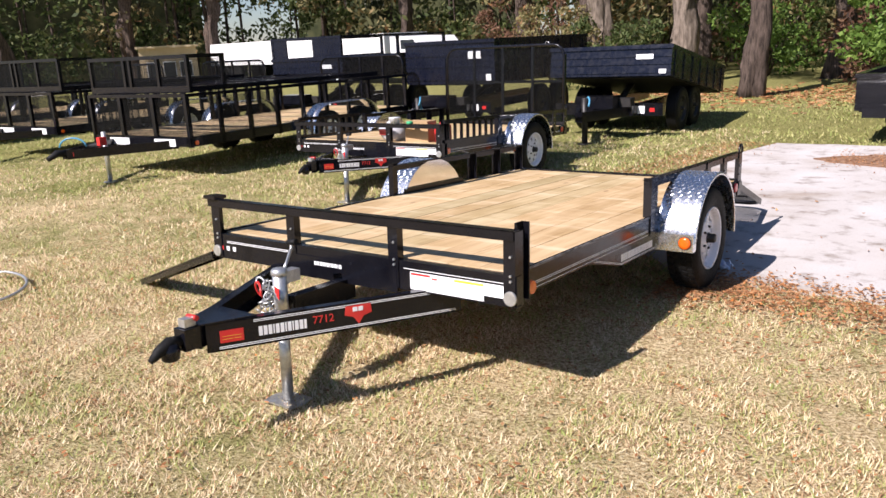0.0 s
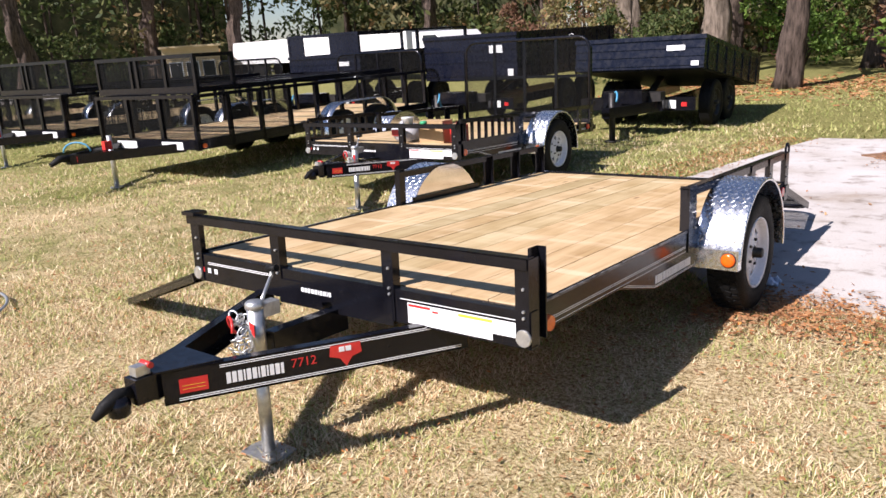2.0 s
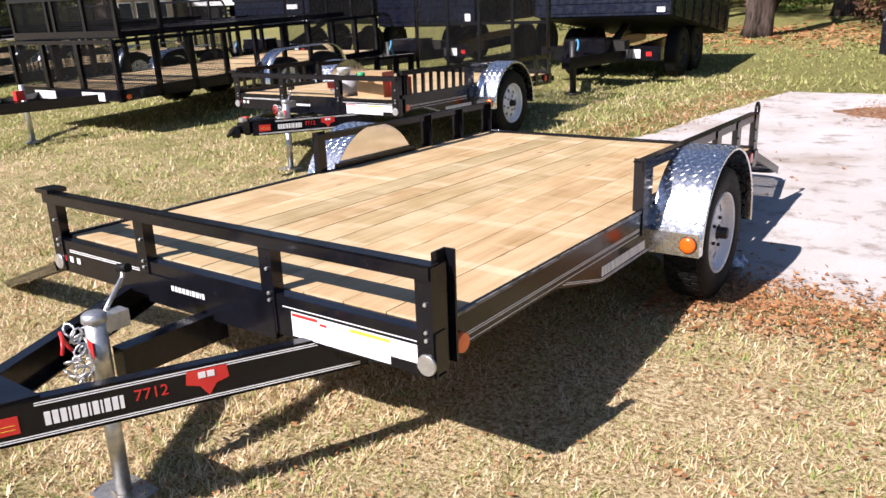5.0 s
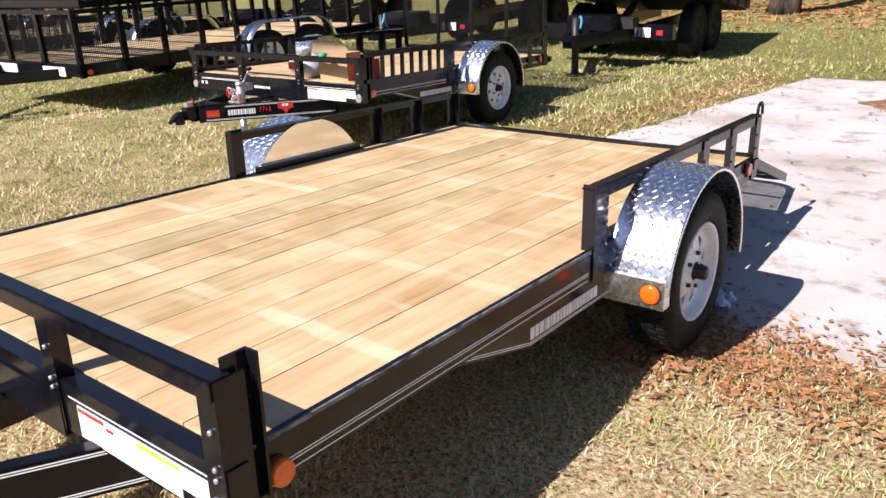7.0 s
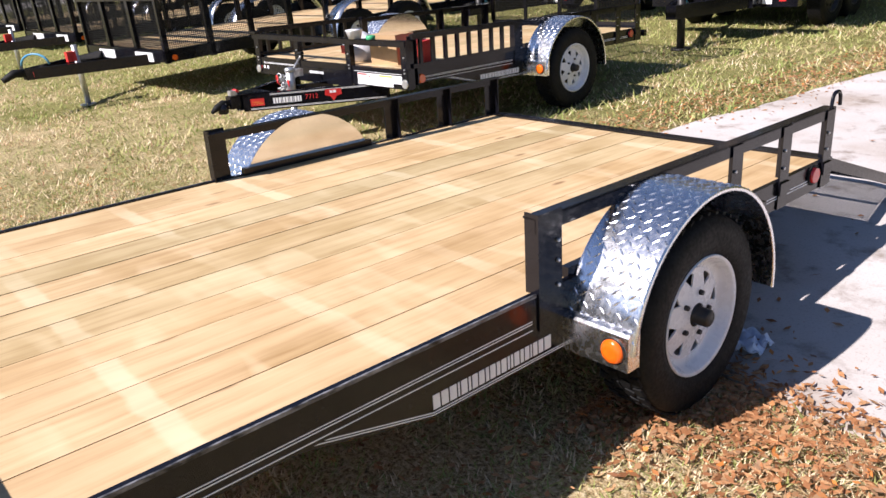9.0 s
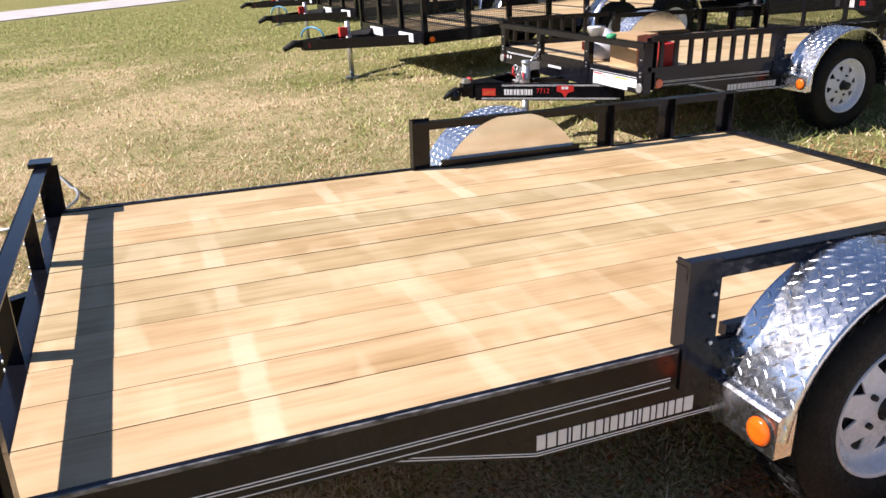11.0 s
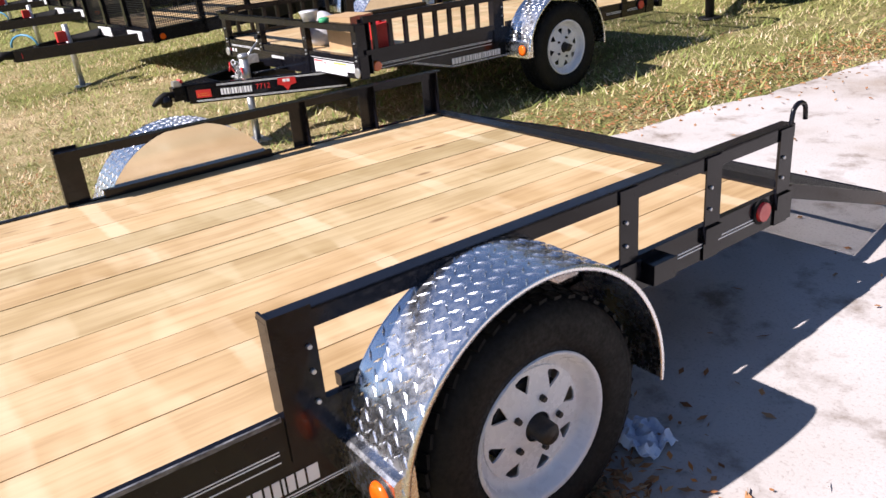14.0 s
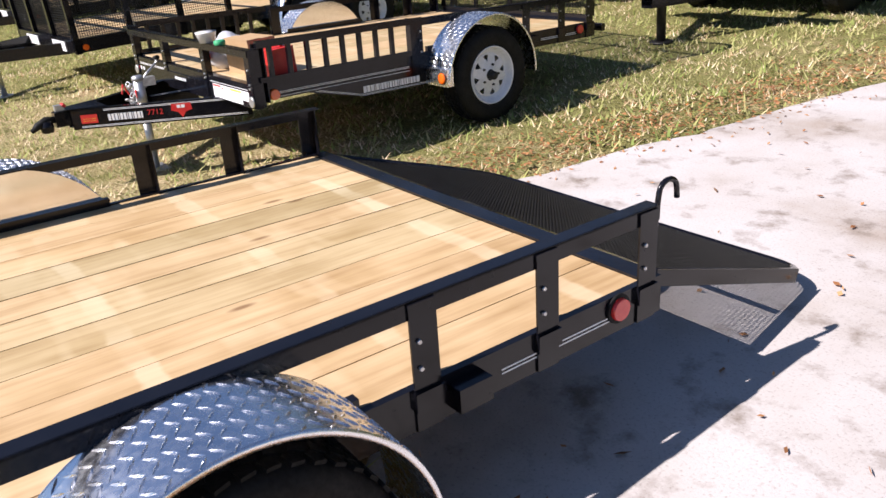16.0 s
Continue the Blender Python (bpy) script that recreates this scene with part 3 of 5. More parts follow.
def tongue(t, front=-0.90, detail=True, ground=GROUND_AT):
    """A-shaped drawbar, coupler, jack and chains."""
    zb, zt = 0.310, 0.437
    for s in (1, -1):
        a, b = Vector((0.055 * s, front, 0)), Vector((0.62 * s, 0.16, 0))
        d = (b - a).normalized()
        n = Vector((d.y, -d.x, 0)) * s
        bm = bmesh.new()
        for lo, hi, t0, t1 in ((zb, zt, -0.006, 0.0), (zt - 0.006, zt, -0.045, 0.0), (zb, zb + 0.006, -0.045, 0.0)):
            vs = []
            for z in (lo, hi):
                for q in (t0, t1):
                    for e in (a, b):
                        vs.append(bm.verts.new(e + n * q + Vector((0, 0, z))))
            for f in ((0, 1, 3, 2), (4, 6, 7, 5), (0, 4, 5, 1), (2, 3, 7, 6), (0, 2, 6, 4), (1, 5, 7, 3)):
                bm.faces.new([vs[i] for i in f])
        arm = part("drawbar", bm, BLACK, t, bevel=0.0015)
        if s == 1:
            # outer face of the arm: x along it, y up
            X = d
            m = Matrix((( *X, 0), (0, 0, 1, 0), (*n, 0), (0, 0, 0, 1))).transposed()
            m.translation = a + n * 0.0005
            length = (b - a).length
            for y0 in (zt - 0.012, zt - 0.019, zb + 0.010, zb + 0.017):
                bm = bmesh.new()
                x0 = 0.20 if y0 > 0.36 else 0.05
                box(bm, x0, length - 0.03, y0, y0 + 0.003, 0, 0.0012, m)
                part("pinstripe", bm, LABEL, arm, "thin white pinstripe")
            bm = bmesh.new()
            box(bm, 0.055, 0.155, zb + 0.036, zb + 0.090, 0, 0.0015, m)
            red = part("warning_label", bm, RED, arm, "red warning label")
            bm = bmesh.new()
            for k in range(2):
                box(bm, 0.065, 0.145, zb + 0.050 + 0.013 * k, zb + 0.0512 + 0.013 * k, 0.0015, 0.0022, m)
            part("lettering", bm, YELLOW, red)
            letter_bars("lettering", arm, m @ Matrix.Translation((0.22, zb + 0.042, 0)), [0.016, 0.016, 0.016, 0.006, 0.016, 0.016, 0.006, 0.016, 0.006, 0.016, 0.016, 0.011], 0.042, LABEL, 0.005)
            text_part("model_number", "7712", 0.050, RED, arm, m @ Matrix.Translation((0.46, zb + 0.045, 0.0005)), "red model number")
            bm = bmesh.new()
            slab(bm, [(0.615, zb + 0.112), (0.735, zb + 0.112), (0.74, zb + 0.070), (0.70, zb + 0.058), (0.675, zb + 0.022), (0.65, zb + 0.058), (0.61, zb + 0.070)], (0.0, 0.002), "z")
            bmesh.ops.transform(bm, matrix=m, verts=bm.verts)
            badge = part("badge", bm, RED, arm, "red shield badge")
            letter_bars("lettering", badge, m @ Matrix.Translation((0.648, zb + 0.084, 0.002)), [0.022, 0.022], 0.020, LABEL, 0.005)
    bm = bmesh.new()
    box(bm, -0.03, 0.03, front + 0.53, 0.05, zb + 0.01, zt - 0.01)
    part("centre_beam", bm, BLACK, t, bevel=0.002)
    # coupler plate and coupler
    bm = bmesh.new()
    slab(bm, [(-0.055, front - 0.02), (0.055, front - 0.02), (0.145, front + 0.20), (-0.145, front + 0.20)], (zt, zt + 0.007), "z")
    part("coupler_plate", bm, BLACK, t)
    bm = bmesh.new()
    box(bm, -0.036, 0.036, front - 0.09, front + 0.06, zb + 0.03, zt - 0.004)
    lathe(bm, [(0.001, 0.035), (0.032, 0.030), (0.042, 0.0), (0.038, -0.035), (0.030, -0.042)], (0, front - 0.14, 0.355), 16, "z")
    c = part("coupler", bm, BLACK, t, "black ball coupler")
    bm = bmesh.new()
    tube(bm, [(0, front - 0.09, 0.385), (0, front - 0.14, 0.39), (0, front - 0.19, 0.365), (0, front - 0.235, 0.335)], [0.022, 0.026, 0.025, 0.012], 12)
    part("coupler_nose", bm, RUBBER, c)
    bm = bmesh.new()
    box(bm, -0.022, 0.022, front - 0.075, front - 0.02, zt, zt + 0.035)
    part("latch", bm, GALV, c, "bright latch")
    bm = bmesh.new()
    rod(bm, (-0.03, front - 0.02, zt + 0.03), (0.03, front - 0.02, zt + 0.03), 0.012)
    part("latch_pin", bm, RED, c, "red latch pin")
    # jack
    jv = front + 0.47
    jack = new("jack")
    jack.parent = t
    jack["label"] = "galvanised crank jack"
    foot = ground + GROUND_RISE * jv + 0.004
    bm = bmesh.new()
    rod(bm, (0.0, jv, 0.31), (0.0, jv, 0.545), 0.034, 0.034, 20)
    part("outer_tube", bm, GALV, jack)
    bm = bmesh.new()
    lathe(bm, [(0.001, 0.030), (0.030, 0.028), (0.038, 0.020), (0.040, 0.0), (0.036, -0.004), (0.001, -0.004)], (0.0, jv, 0.545), 20, "z")
    box(bm, -0.028, 0.028, jv + 0.01, jv + 0.105, 0.500, 0.556)
    part("jack_head", bm, GALV, jack)
    bm = bmesh.new()
    rod(bm, (0.0, jv, foot + 0.01), (0.0, jv, 0.34), 0.027, 0.027, 20)
    part("inner_tube", bm, GALV, jack)
    bm = bmesh.new()
    slab(bm, [(-0.09, jv - 0.075), (0.09, jv - 0.075), (0.105, jv), (0.09, jv + 0.075), (-0.09, jv + 0.075), (-0.105, jv)], (foot, foot + 0.008), "z")
    part("foot_plate", bm, GALV, jack)
    bm = bmesh.new()
    tube(bm, [(-0.02, jv + 0.05, 0.555), (-0.05, jv + 0.10, 0.585), (-0.09, jv + 0.16, 0.615), (-0.10, jv + 0.175, 0.625), (-0.10, jv + 0.18, 0.645)], 0.008)
    part("crank", bm, GALV, jack)
    bm = bmesh.new()
    rod(bm, (-0.125, jv + 0.18, 0.65), (-0.065, jv + 0.18, 0.66), 0.015, 0.015, 12)
    part("crank_knob", bm, RUBBER, jack, "black crank knob")
    bm = bmesh.new()
    slab(bm, [(0.004, 0.455), (0.028, 0.43), (0.030, 0.485), (0.0, 0.495)], (jv - 0.036, jv - 0.034), "y")
    part("jack_label", bm, RED, jack)
    if detail:
        bm = bmesh.new()
        rng = random.Random(5)
        for k in range(30):
            c = Vector((-0.06 + rng.uniform(-0.035, 0.06), jv - 0.02 + rng.uniform(-0.05, 0.05), 0.34 + 0.006 * k))
            m = Matrix.Translation(c) @ Euler((rng.uniform(0, 3), rng.uniform(0, 3), rng.uniform(0, 3))).to_matrix().to_4x4()
            pts = [m @ Vector((0.016 * math.cos(a), 0.026 * math.sin(a), 0)) for a in [j * math.tau / 8 for j in range(9)]]
            tube(bm, pts, 0.0042, 5)
        part("safety_chain", bm, GALV, t, "galvanised safety chains")
        bm = bmesh.new()
        pts = [(-0.05 + 0.05 * math.cos(a), jv - 0.12 + 0.02 * a, 0.47 + 0.05 * math.sin(a)) for a in [j * 0.5 for j in range(9)]]
        tube(bm, pts, 0.006, 6)
        part("brake_cable", bm, RED, t)


def angle_rail(parent, name, a, b, size, down, inward, th=0.006):
    """A length of steel angle: a top leg and a hanging leg, from a to b."""
    a, b = Vector(a), Vector(b)
    d = (b - a).normalized()
    n = Vector(inward)
    bm = bmesh.new()
    for (p0, p1, q0, q1) in ((0, size, -th, 0), (0, th, -down, 0)):
        vs = [bm.verts.new(e + n * p + Vector((0, 0, q))) for e in (a, b) for p in (p0, p1) for q in (q0, q1)]
        for f in ((0, 1, 3, 2), (4, 6, 7, 5), (0, 4, 5, 1), (2, 3, 7, 6), (0, 2, 6, 4), (1, 5, 7, 3)):
            bm.faces.new([vs[i] for i in f])
    return part(name, bm, BLACK, parent, bevel=0.0012)


def post(parent, u, v, w0, w1, width, along, face, th=0.006, leg=0.04):
    """An upright of steel angle. along: the way its broad leg runs, 'x' or 'y'; face: sign of the other leg."""
    bm = bmesh.new()
    if along == "x":
        box(bm, u, u + width, v, v + th, w0, w1)
        lx = u if face < 0 else u + width - th
        box(bm, lx, lx + th, v + th, v + leg, w0, w1)
    else:
        box(bm, u, u + th, v, v + width, w0, w1)
        lv = v if face < 0 else v + width - th
        s = -1 if u > 0 else 1
        box(bm, u + (th if s > 0 else -leg), u + (leg if s > 0 else 0), lv, lv + th, w0, w1)
    return part("post", bm, BLACK, parent, bevel=0.001)


def stowed_ladder(t, side):
    """Ladder-like side ramp stowed against the side rail."""
    u = side * (H + 0.02)
    rung = [(u - 0.012, u + 0.012, v, v + 0.028, 0.60, 0.775) for v in np.linspace(0.12, 1.0, 8)]
    bm = bmesh.new()
    box(bm, u - 0.016, u + 0.016, 0.05, 1.16, 0.775, 0.815)
    box(bm, u - 0.016, u + 0.016, 0.05, 1.16, 0.575, 0.605)
    ob = part("side_ramp", bm, BLACK, t, "stowed ladder-like side ramp")
    for r in rung:
        bm = bmesh.new()
        box(bm, *r)
        part("rung", bm, BLACK, ob)


def utility_trailer(ladder=False, gate="down", nose=-0.90, cut=0.0, ground=GROUND_AT):
    """cut: by how much the trailer is shorter than the nearest one."""
    t = new("utility_trailer")
    end_v, back, hv = LONG - cut, 0.86 * cut, HUB_V - 0.86 * cut
    F = H + 0.022
    # steel frame
    for s in (1, -1):
        bm = bmesh.new()
        x0, x1 = sorted((s * (H - 0.022), s * H))
        box(bm, x0, x1, 0.052, end_v, 0.570, 0.578)
        x0, x1 = sorted((s * (H - 0.006), s * H))
        box(bm, x0, x1, 0.052, end_v, 0.462, 0.570)
        x0, x1 = sorted((s * (H - 0.05), s * (H - 0.006)))
        box(bm, x0, x1, 0.052, end_v, 0.462, 0.468)
        side_frame = part("side_frame", bm, BLACK, t, bevel=0.0012)
        bm = bmesh.new()
        x0, x1 = sorted((s * (H - 0.004), s * (H + 0.002)))
        box(bm, x0, x1, 0.06, 1.578 - back, 0.5705, 0.5805)
        part("worn_edge", bm, SCUFF, side_frame, "scuffed upper edge", 0.001)
        bm = bmesh.new()
        slab(bm, [(0.77 - back, 0.462), (1.18 - back, 0.365), (1.72 - back, 0.362), (1.72 - back, 0.462)], (s * (H - 0.012), s * (H - 0.004)), "x")
        gus = part("gusset", bm, BLACK, side_frame)
        xo = s * H
        for z0 in (0.492, 0.500, 0.472):
            bm = bmesh.new()
            box(bm, min(xo, xo + s * 0.0012), max(xo, xo + s * 0.0012), 0.12, 1.56 - back, z0, z0 + 0.003)
            part("pinstripe", bm, LABEL, side_frame, "thin white pinstripe")
        for dz in (0.006, 0.013):
            for p, q in (((0.79 - back, 0.462), (1.18 - back, 0.365)), ((1.18 - back, 0.365), (1.715 - back, 0.362))):
                bm = bmesh.new()
                xs = s * (H - 0.004)
                slab(bm, [(p[0], p[1] + dz), (q[0], q[1] + dz), (q[0], q[1] + dz + 0.003), (p[0], p[1] + dz + 0.003)], (xs, xs + s * 0.0012), "x")
                part("pinstripe", bm, LABEL, gus, "thin white pinstripe")
        if s == 1:
            m = Matrix(((0, 0, 1, H - 0.0035), (1, 0, 0, 1.18 - back), (0, 1, 0, 0.388), (0, 0, 0, 1)))
        else:
            m = Matrix(((0, 0, -1, -H + 0.0035), (-1, 0, 0, 1.70 - back), (0, 1, 0, 0.388), (0, 0, 0, 1)))
        letter_bars("lettering", gus, m, [0.024, 0.024, 0.024, 0.006, 0.022, 0.008, 0.020, 0.020, 0.012, 0.020, 0.013, 0.020, 0.008, 0.008, 0.020, 0.013, 0.018, 0.006, 0.018, 0.020, 0.028], 0.042, LABEL, 0.0055)
    boxes("front_frame", [(-F, F, 0.0, 0.052, 0.560, 0.568), (-F, F, 0.0, 0.006, 0.425, 0.560), (-F, F, 0.006, 0.052, 0.425, 0.431)], BLACK, t, bevel=0.0012)
    boxes("sub_frame", [(-0.36, 0.36, -0.008, -0.002, 0.405, 0.520), (-0.36, 0.36, -0.002, 0.05, 0.405, 0.412)], BLACK, t, bevel=0.001)
    boxes("rear_frame", [(-H + 0.022, H - 0.022, end_v - 0.07, end_v, 0.575, 0.583), (-H + 0.006, H - 0.006, end_v - 0.006, end_v, 0.462, 0.575)], BLACK, t, bevel=0.0012)
    for v in np.linspace(0.45, 3.2, 6):
        boxes("cross_member", [(-H + 0.06, H - 0.06, v, v + 0.045, 0.475, 0.533)], BLACK, t)
    # strip lines and labels on the front
    for x0, x1, z0 in ((-H + 0.09, -0.4, 0.520), (-H + 0.09, -0.4, 0.528), (0.40, F - 0.06, 0.530)):
        boxes("pinstripe", [(x0, x1, -0.0012, 0, z0, z0 + 0.003)], LABEL, t)
    lab = boxes("data_label", [(0.44, 0.86, -0.0025, -0.0005, 0.434, 0.520), (0.86, 0.985, -0.0025, -0.0005, 0.462, 0.520)], LABEL, t, "white information label")
    boxes("lettering", [(0.445, 0.56, -0.004, -0.0026, 0.506, 0.516), (0.57, 0.60, -0.004, -0.0026, 0.496, 0.504)], RED, lab)
    boxes("lettering", [(0.70, 0.86, -0.004, -0.0026, 0.504, 0.515)], YELLOW, lab)
    letter_bars("lettering", t, Matrix(((1, 0, 0, -0.2), (0, 0, -1, -0.0085), (0, 1, 0, 0.478), (0, 0, 0, 1))), [0.016, 0.015, 0.017, 0.017, 0.016, 0.006, 0.017, 0.016, 0.006, 0.015], 0.020, LABEL, 0.006)
    for k in range(3):
        boxes("sticker", [(-H + 0.03 + 0.055 * k, -H + 0.055 + 0.055 * k, -0.002, -0.0005, 0.475, 0.50)], RED if k == 0 else LABEL, t)
    # front rail
    top = 0.772
    angle_rail(t, "front_rail", (-F - 0.02, -0.012, top), (F - 0.01, -0.012, top), 0.05, 0.045, (0, 1, 0))
    for u, wd, f in ((-F, 0.07, -1), (-0.40, 0.06, 1), (0.31, 0.06, 1), (F - 0.065, 0.06, 1)):
        p = post(t, u, -0.006, 0.43, top - 0.006, wd, "x", f, 0.006, 0.075 if abs(u) > 0.8 else 0.045)
        bolts("bolt", [(u + wd * 0.62, -0.006, w) for w in (0.57, 0.655, 0.545)], GALV, p, "-y")
    bm = bmesh.new()
    box(bm, F - 0.030, F - 0.022, 0.030, 0.095, 0.45, 0.800)
    box(bm, F - 0.022, F + 0.010, 0.087, 0.095, 0.45, 0.800)
    part("corner_plate", bm, BLACK, t, bevel=0.001)
    bm = bmesh.new()
    box(bm, -F - 0.03, -F + 0.07, -0.03, 0.055, top + 0.001, top + 0.020)
    part("rail_cap", bm, BLACK, t)
    for s in (1, -1):
        bm = bmesh.new()
        rod(bm, (s * H, 0.135, 0.492), (s * (H + 0.026), 0.135, 0.492), 0.036, 0.030, 18)
        part("corner_lamp", bm, AMBER, t, "round amber corner lamp")
        bm = bmesh.new()
        rod(bm, (s * (F - 0.030), -0.006, 0.468), (s * (F - 0.030), -0.014, 0.468), 0.034, 0.032, 18)
        part("reflector", bm, GALV, t, "round clear reflector")
        bm = bmesh.new()
        rod(bm, (s * H, end_v - 0.19, 0.537), (s * (H + 0.02), end_v - 0.19, 0.537), 0.036, 0.032, 18)
        part("rear_marker", bm, REDLENS, t, "round red marker lamp")
        bm = bmesh.new()
        rod(bm, (s * H, end_v - 0.19, 0.537), (s * (H + 0.008), end_v - 0.19, 0.537), 0.045, 0.044, 20)
        part("marker_grommet", bm, RUBBER, t)
        for z0 in (0.505, 0.516):
            boxes("pinstripe", [(*sorted((s * H, s * (H + 0.0012))), end_v - 0.62, end_v - 0.17, z0, z0 + 0.004)], LABEL, t, "thin white pinstripe")
        boxes("lamp_box", [(*sorted((s * H, s * (H + 0.05))), end_v - 0.79, end_v - 0.69, 0.490, 0.555)], BLACK, t, bevel=0.003)
        # side rail
        tw = 0.800
        angle_rail(t, "side_rail", (s * H, 1.585 - back, tw), (s * H, end_v - 0.02, tw), 0.05, 0.045, (-s, 0, 0))
        uo = -H - 0.0065 if s < 0 else H + 0.0005
        front = post(t, uo, 1.585 - back, 0.462, tw + 0.012, 0.10, "y", -1, 0.006, 0.045)
        bolts("bolt", [(s * (H + 0.0065), 1.665 - back, w) for w in (0.66, 0.72, 0.585)], GALV, front, "x" if s > 0 else "-x")
        for v, f in ((2.63 - back, 1), (3.015 - back, 1), (end_v - 0.11, 1)):
            p = post(t, uo, v, 0.462, tw - 0.006, 0.075, "y", f, 0.006, 0.045)
            bolts("bolt", [(s * (H + 0.0065), v + 0.02, w) for w in (0.63, 0.70)], GALV, p, "x" if s > 0 else "-x")
            boxes("bracket", [(*sorted((s * H, s * (H + 0.016))), v - 0.003, v + 0.078, 0.52, 0.570)], BLACK, t, bevel=0.002)
        wheel(t, s * (H + 0.112), s, hv)
        fender(t, s, hv)
        if ladder:
            stowed_ladder(t, s)
    bm = bmesh.new()
    rod(bm, (-H - 0.1, hv, HUB_W), (H + 0.1, hv, HUB_W), 0.035, 0.035, 12)
    part("axle", bm, DARK, t)
    # latch hook on the rear post
    bm = bmesh.new()
    hk = [(H - 0.03, end_v - 0.01, 0.62), (H - 0.03, end_v + 0.005, 0.78), (H - 0.03, end_v + 0.01, 0.815)]
    hk += [(H - 0.03, end_v + 0.05 - 0.04 * math.cos(a), 0.815 + 0.035 * math.sin(a)) for a in [j * 0.45 for j in range(1, 8)]]
    hk += [(H - 0.03, end_v + 0.093, 0.785)]
    tube(bm, hk, 0.0085, 8)
    part("latch_hook", bm, BLACK, t)
    tongue(t, nose, True, ground)
    # rear ramp gate
    if gate == "down":
        tip, end = Vector((0, end_v + 1.00, 0.235)), Vector((0, end_v + 0.03, 0.545))
        wide, high = 2 * H - 0.14, 1.16
    else:
        tip, end = Vector((0, end_v + 0.02, 1.64)), Vector((0, end_v + 0.02, 0.60))
        wide, high = 2 * H - 0.14, 1.23
    up = (tip - end).normalized()
    nrm = Vector((1, 0, 0)).cross(up)
    gm = Matrix(((1, up.x, nrm.x, -wide / 2), (0, up.y, nrm.y, end.y), (0, up.z, nrm.z, end.z), (0, 0, 0, 1)))
    g = new("ramp_gate")
    g.parent = t
    g["label"] = "black steel mesh ramp gate"
    high = (tip - end).length
    bm = bmesh.new()
    ring = [(0, 0), (0, high - 0.16)] + [(0.16 - 0.16 * math.cos(a), high - 0.16 + 0.16 * math.sin(a)) for a in [j * math.pi / 12 for j in range(1, 7)]]
    ring += [(wide - x, y) for x, y in ring[::-1]]
    tube(bm, [gm @ Vector((x, y, 0)) for x, y in ring], 0.02, 8)
    part("gate_frame", bm, BLACK, g)
    for x0 in (-0.022, wide + 0.016):
        bm = bmesh.new()
        box(bm, x0, x0 + 0.006, 0.01, high - 0.13, -0.032, 0.022, gm)
        part("side_bar", bm, BLACK, g, bevel=0.001)
    bm = bmesh.new()
    tube(bm, [gm @ Vector((wide - 0.25 + 0.03 * math.cos(k), high + 0.018 + 0.022 * math.sin(k), 0)) for k in [j * math.tau / 12 for j in range(13)]], 0.005, 6)
    part("gate_eye", bm, GALV, g, "small steel eye")
    bm = bmesh.new()
    box(bm, 0, wide, -0.02, 0.02, -0.02, 0.02, gm)
    part("gate_hinge_bar", bm, BLACK, g)
    for k in range(1, 4):
        bm = bmesh.new()
        x = wide * k / 4
        box(bm, x - 0.018, x + 0.018, 0.02, high - 0.02, -0.016, 0.010, gm)
        part("gate_bar", bm, BLACK, g)
    bm = bmesh.new()
    box(bm, 0.02, wide - 0.02, high * 0.52, high * 0.52 + 0.036, -0.03, -0.016, gm)
    part("gate_crossbar", bm, BLACK, g)
    wire_mesh("gate_mesh", g, gm @ Matrix.Translation((0.02, 0.02, 0.012)), wide - 0.04, high - 0.06, 0.0175, 0.0018, "black expanded steel mesh", 0.0046)
    # deck planks
    n, gap = 11, 0.0045
    d0, d1 = -H + 0.024, H - 0.024
    wd = (d1 - d0) / n
    bm = bmesh.new()
    box(bm, 0, wd - gap, 0, end_v - 0.125, DECK - 0.038, DECK)
    first = part("deck_board", bm, WOOD, t, bevel=0.003)
    first.location = (d0, 0.055, 0)
    for k in range(1, n):
        o = new("deck_board", first.data)
        o.parent = t
        o.location = (d0 + wd * k, 0.055, 0.0015 * math.sin(k * 7.1))
    return t


LEVEL = pose(0, 0, 0, -3.062, -0.51, 0) @ Matrix.Translation((0, 0, 0.2387))
main_trailer = utility_trailer()
main_trailer.matrix_world = LEVEL @ Matrix.Translation((-2.65, 2.75, 0))
tagged(main_trailer, "black single-axle utility trailer with pine deck and lowered ramp", "trailer", "utility trailers")

second = utility_trailer(ladder=True, gate="up", nose=-0.80, cut=0.47, ground=-0.0485)
second.matrix_world = pose(-5.71, 6.365, 0, 0, 0, 1.8) @ pose(0, 0, 0, -3.062, 0, 0) @ Matrix.Translation((0, 0, 0.0485))
tagged(second, "shorter black utility trailer with stowed side ramps and raised mesh gate", "trailer", "utility trailers")

# ---- lean-to ramp, hose, rag ----
def leaning_ramp():
    a, b = Vector((-3.72, 2.86, 0.50)), Vector((-5.08, 3.19, 0.035))
    x = (b - a).normalized()
    y = Vector((0, 0, 1)).cross(x).normalized()
    z = x.cross(y)
    m = Matrix(((x.x, y.x, z.x, a.x), (x.y, y.y, z.y, a.y), (x.z, y.z, z.z, a.z), (0, 0, 0, 1)))
    bm = bmesh.new()
    ln = (b - a).length
    box(bm, 0, ln, -0.075, 0.075, -0.006, 0.006, m)
    for s in (-0.075, 0.067):
        box(bm, 0, ln, s, s + 0.008, -0.04, -0.006, m)
    return tagged(part("loading_ramp", bm, BLACK, bevel=0.002), "black steel ramp leaning on the trailer's front corner", "ramp")


leaning_ramp()


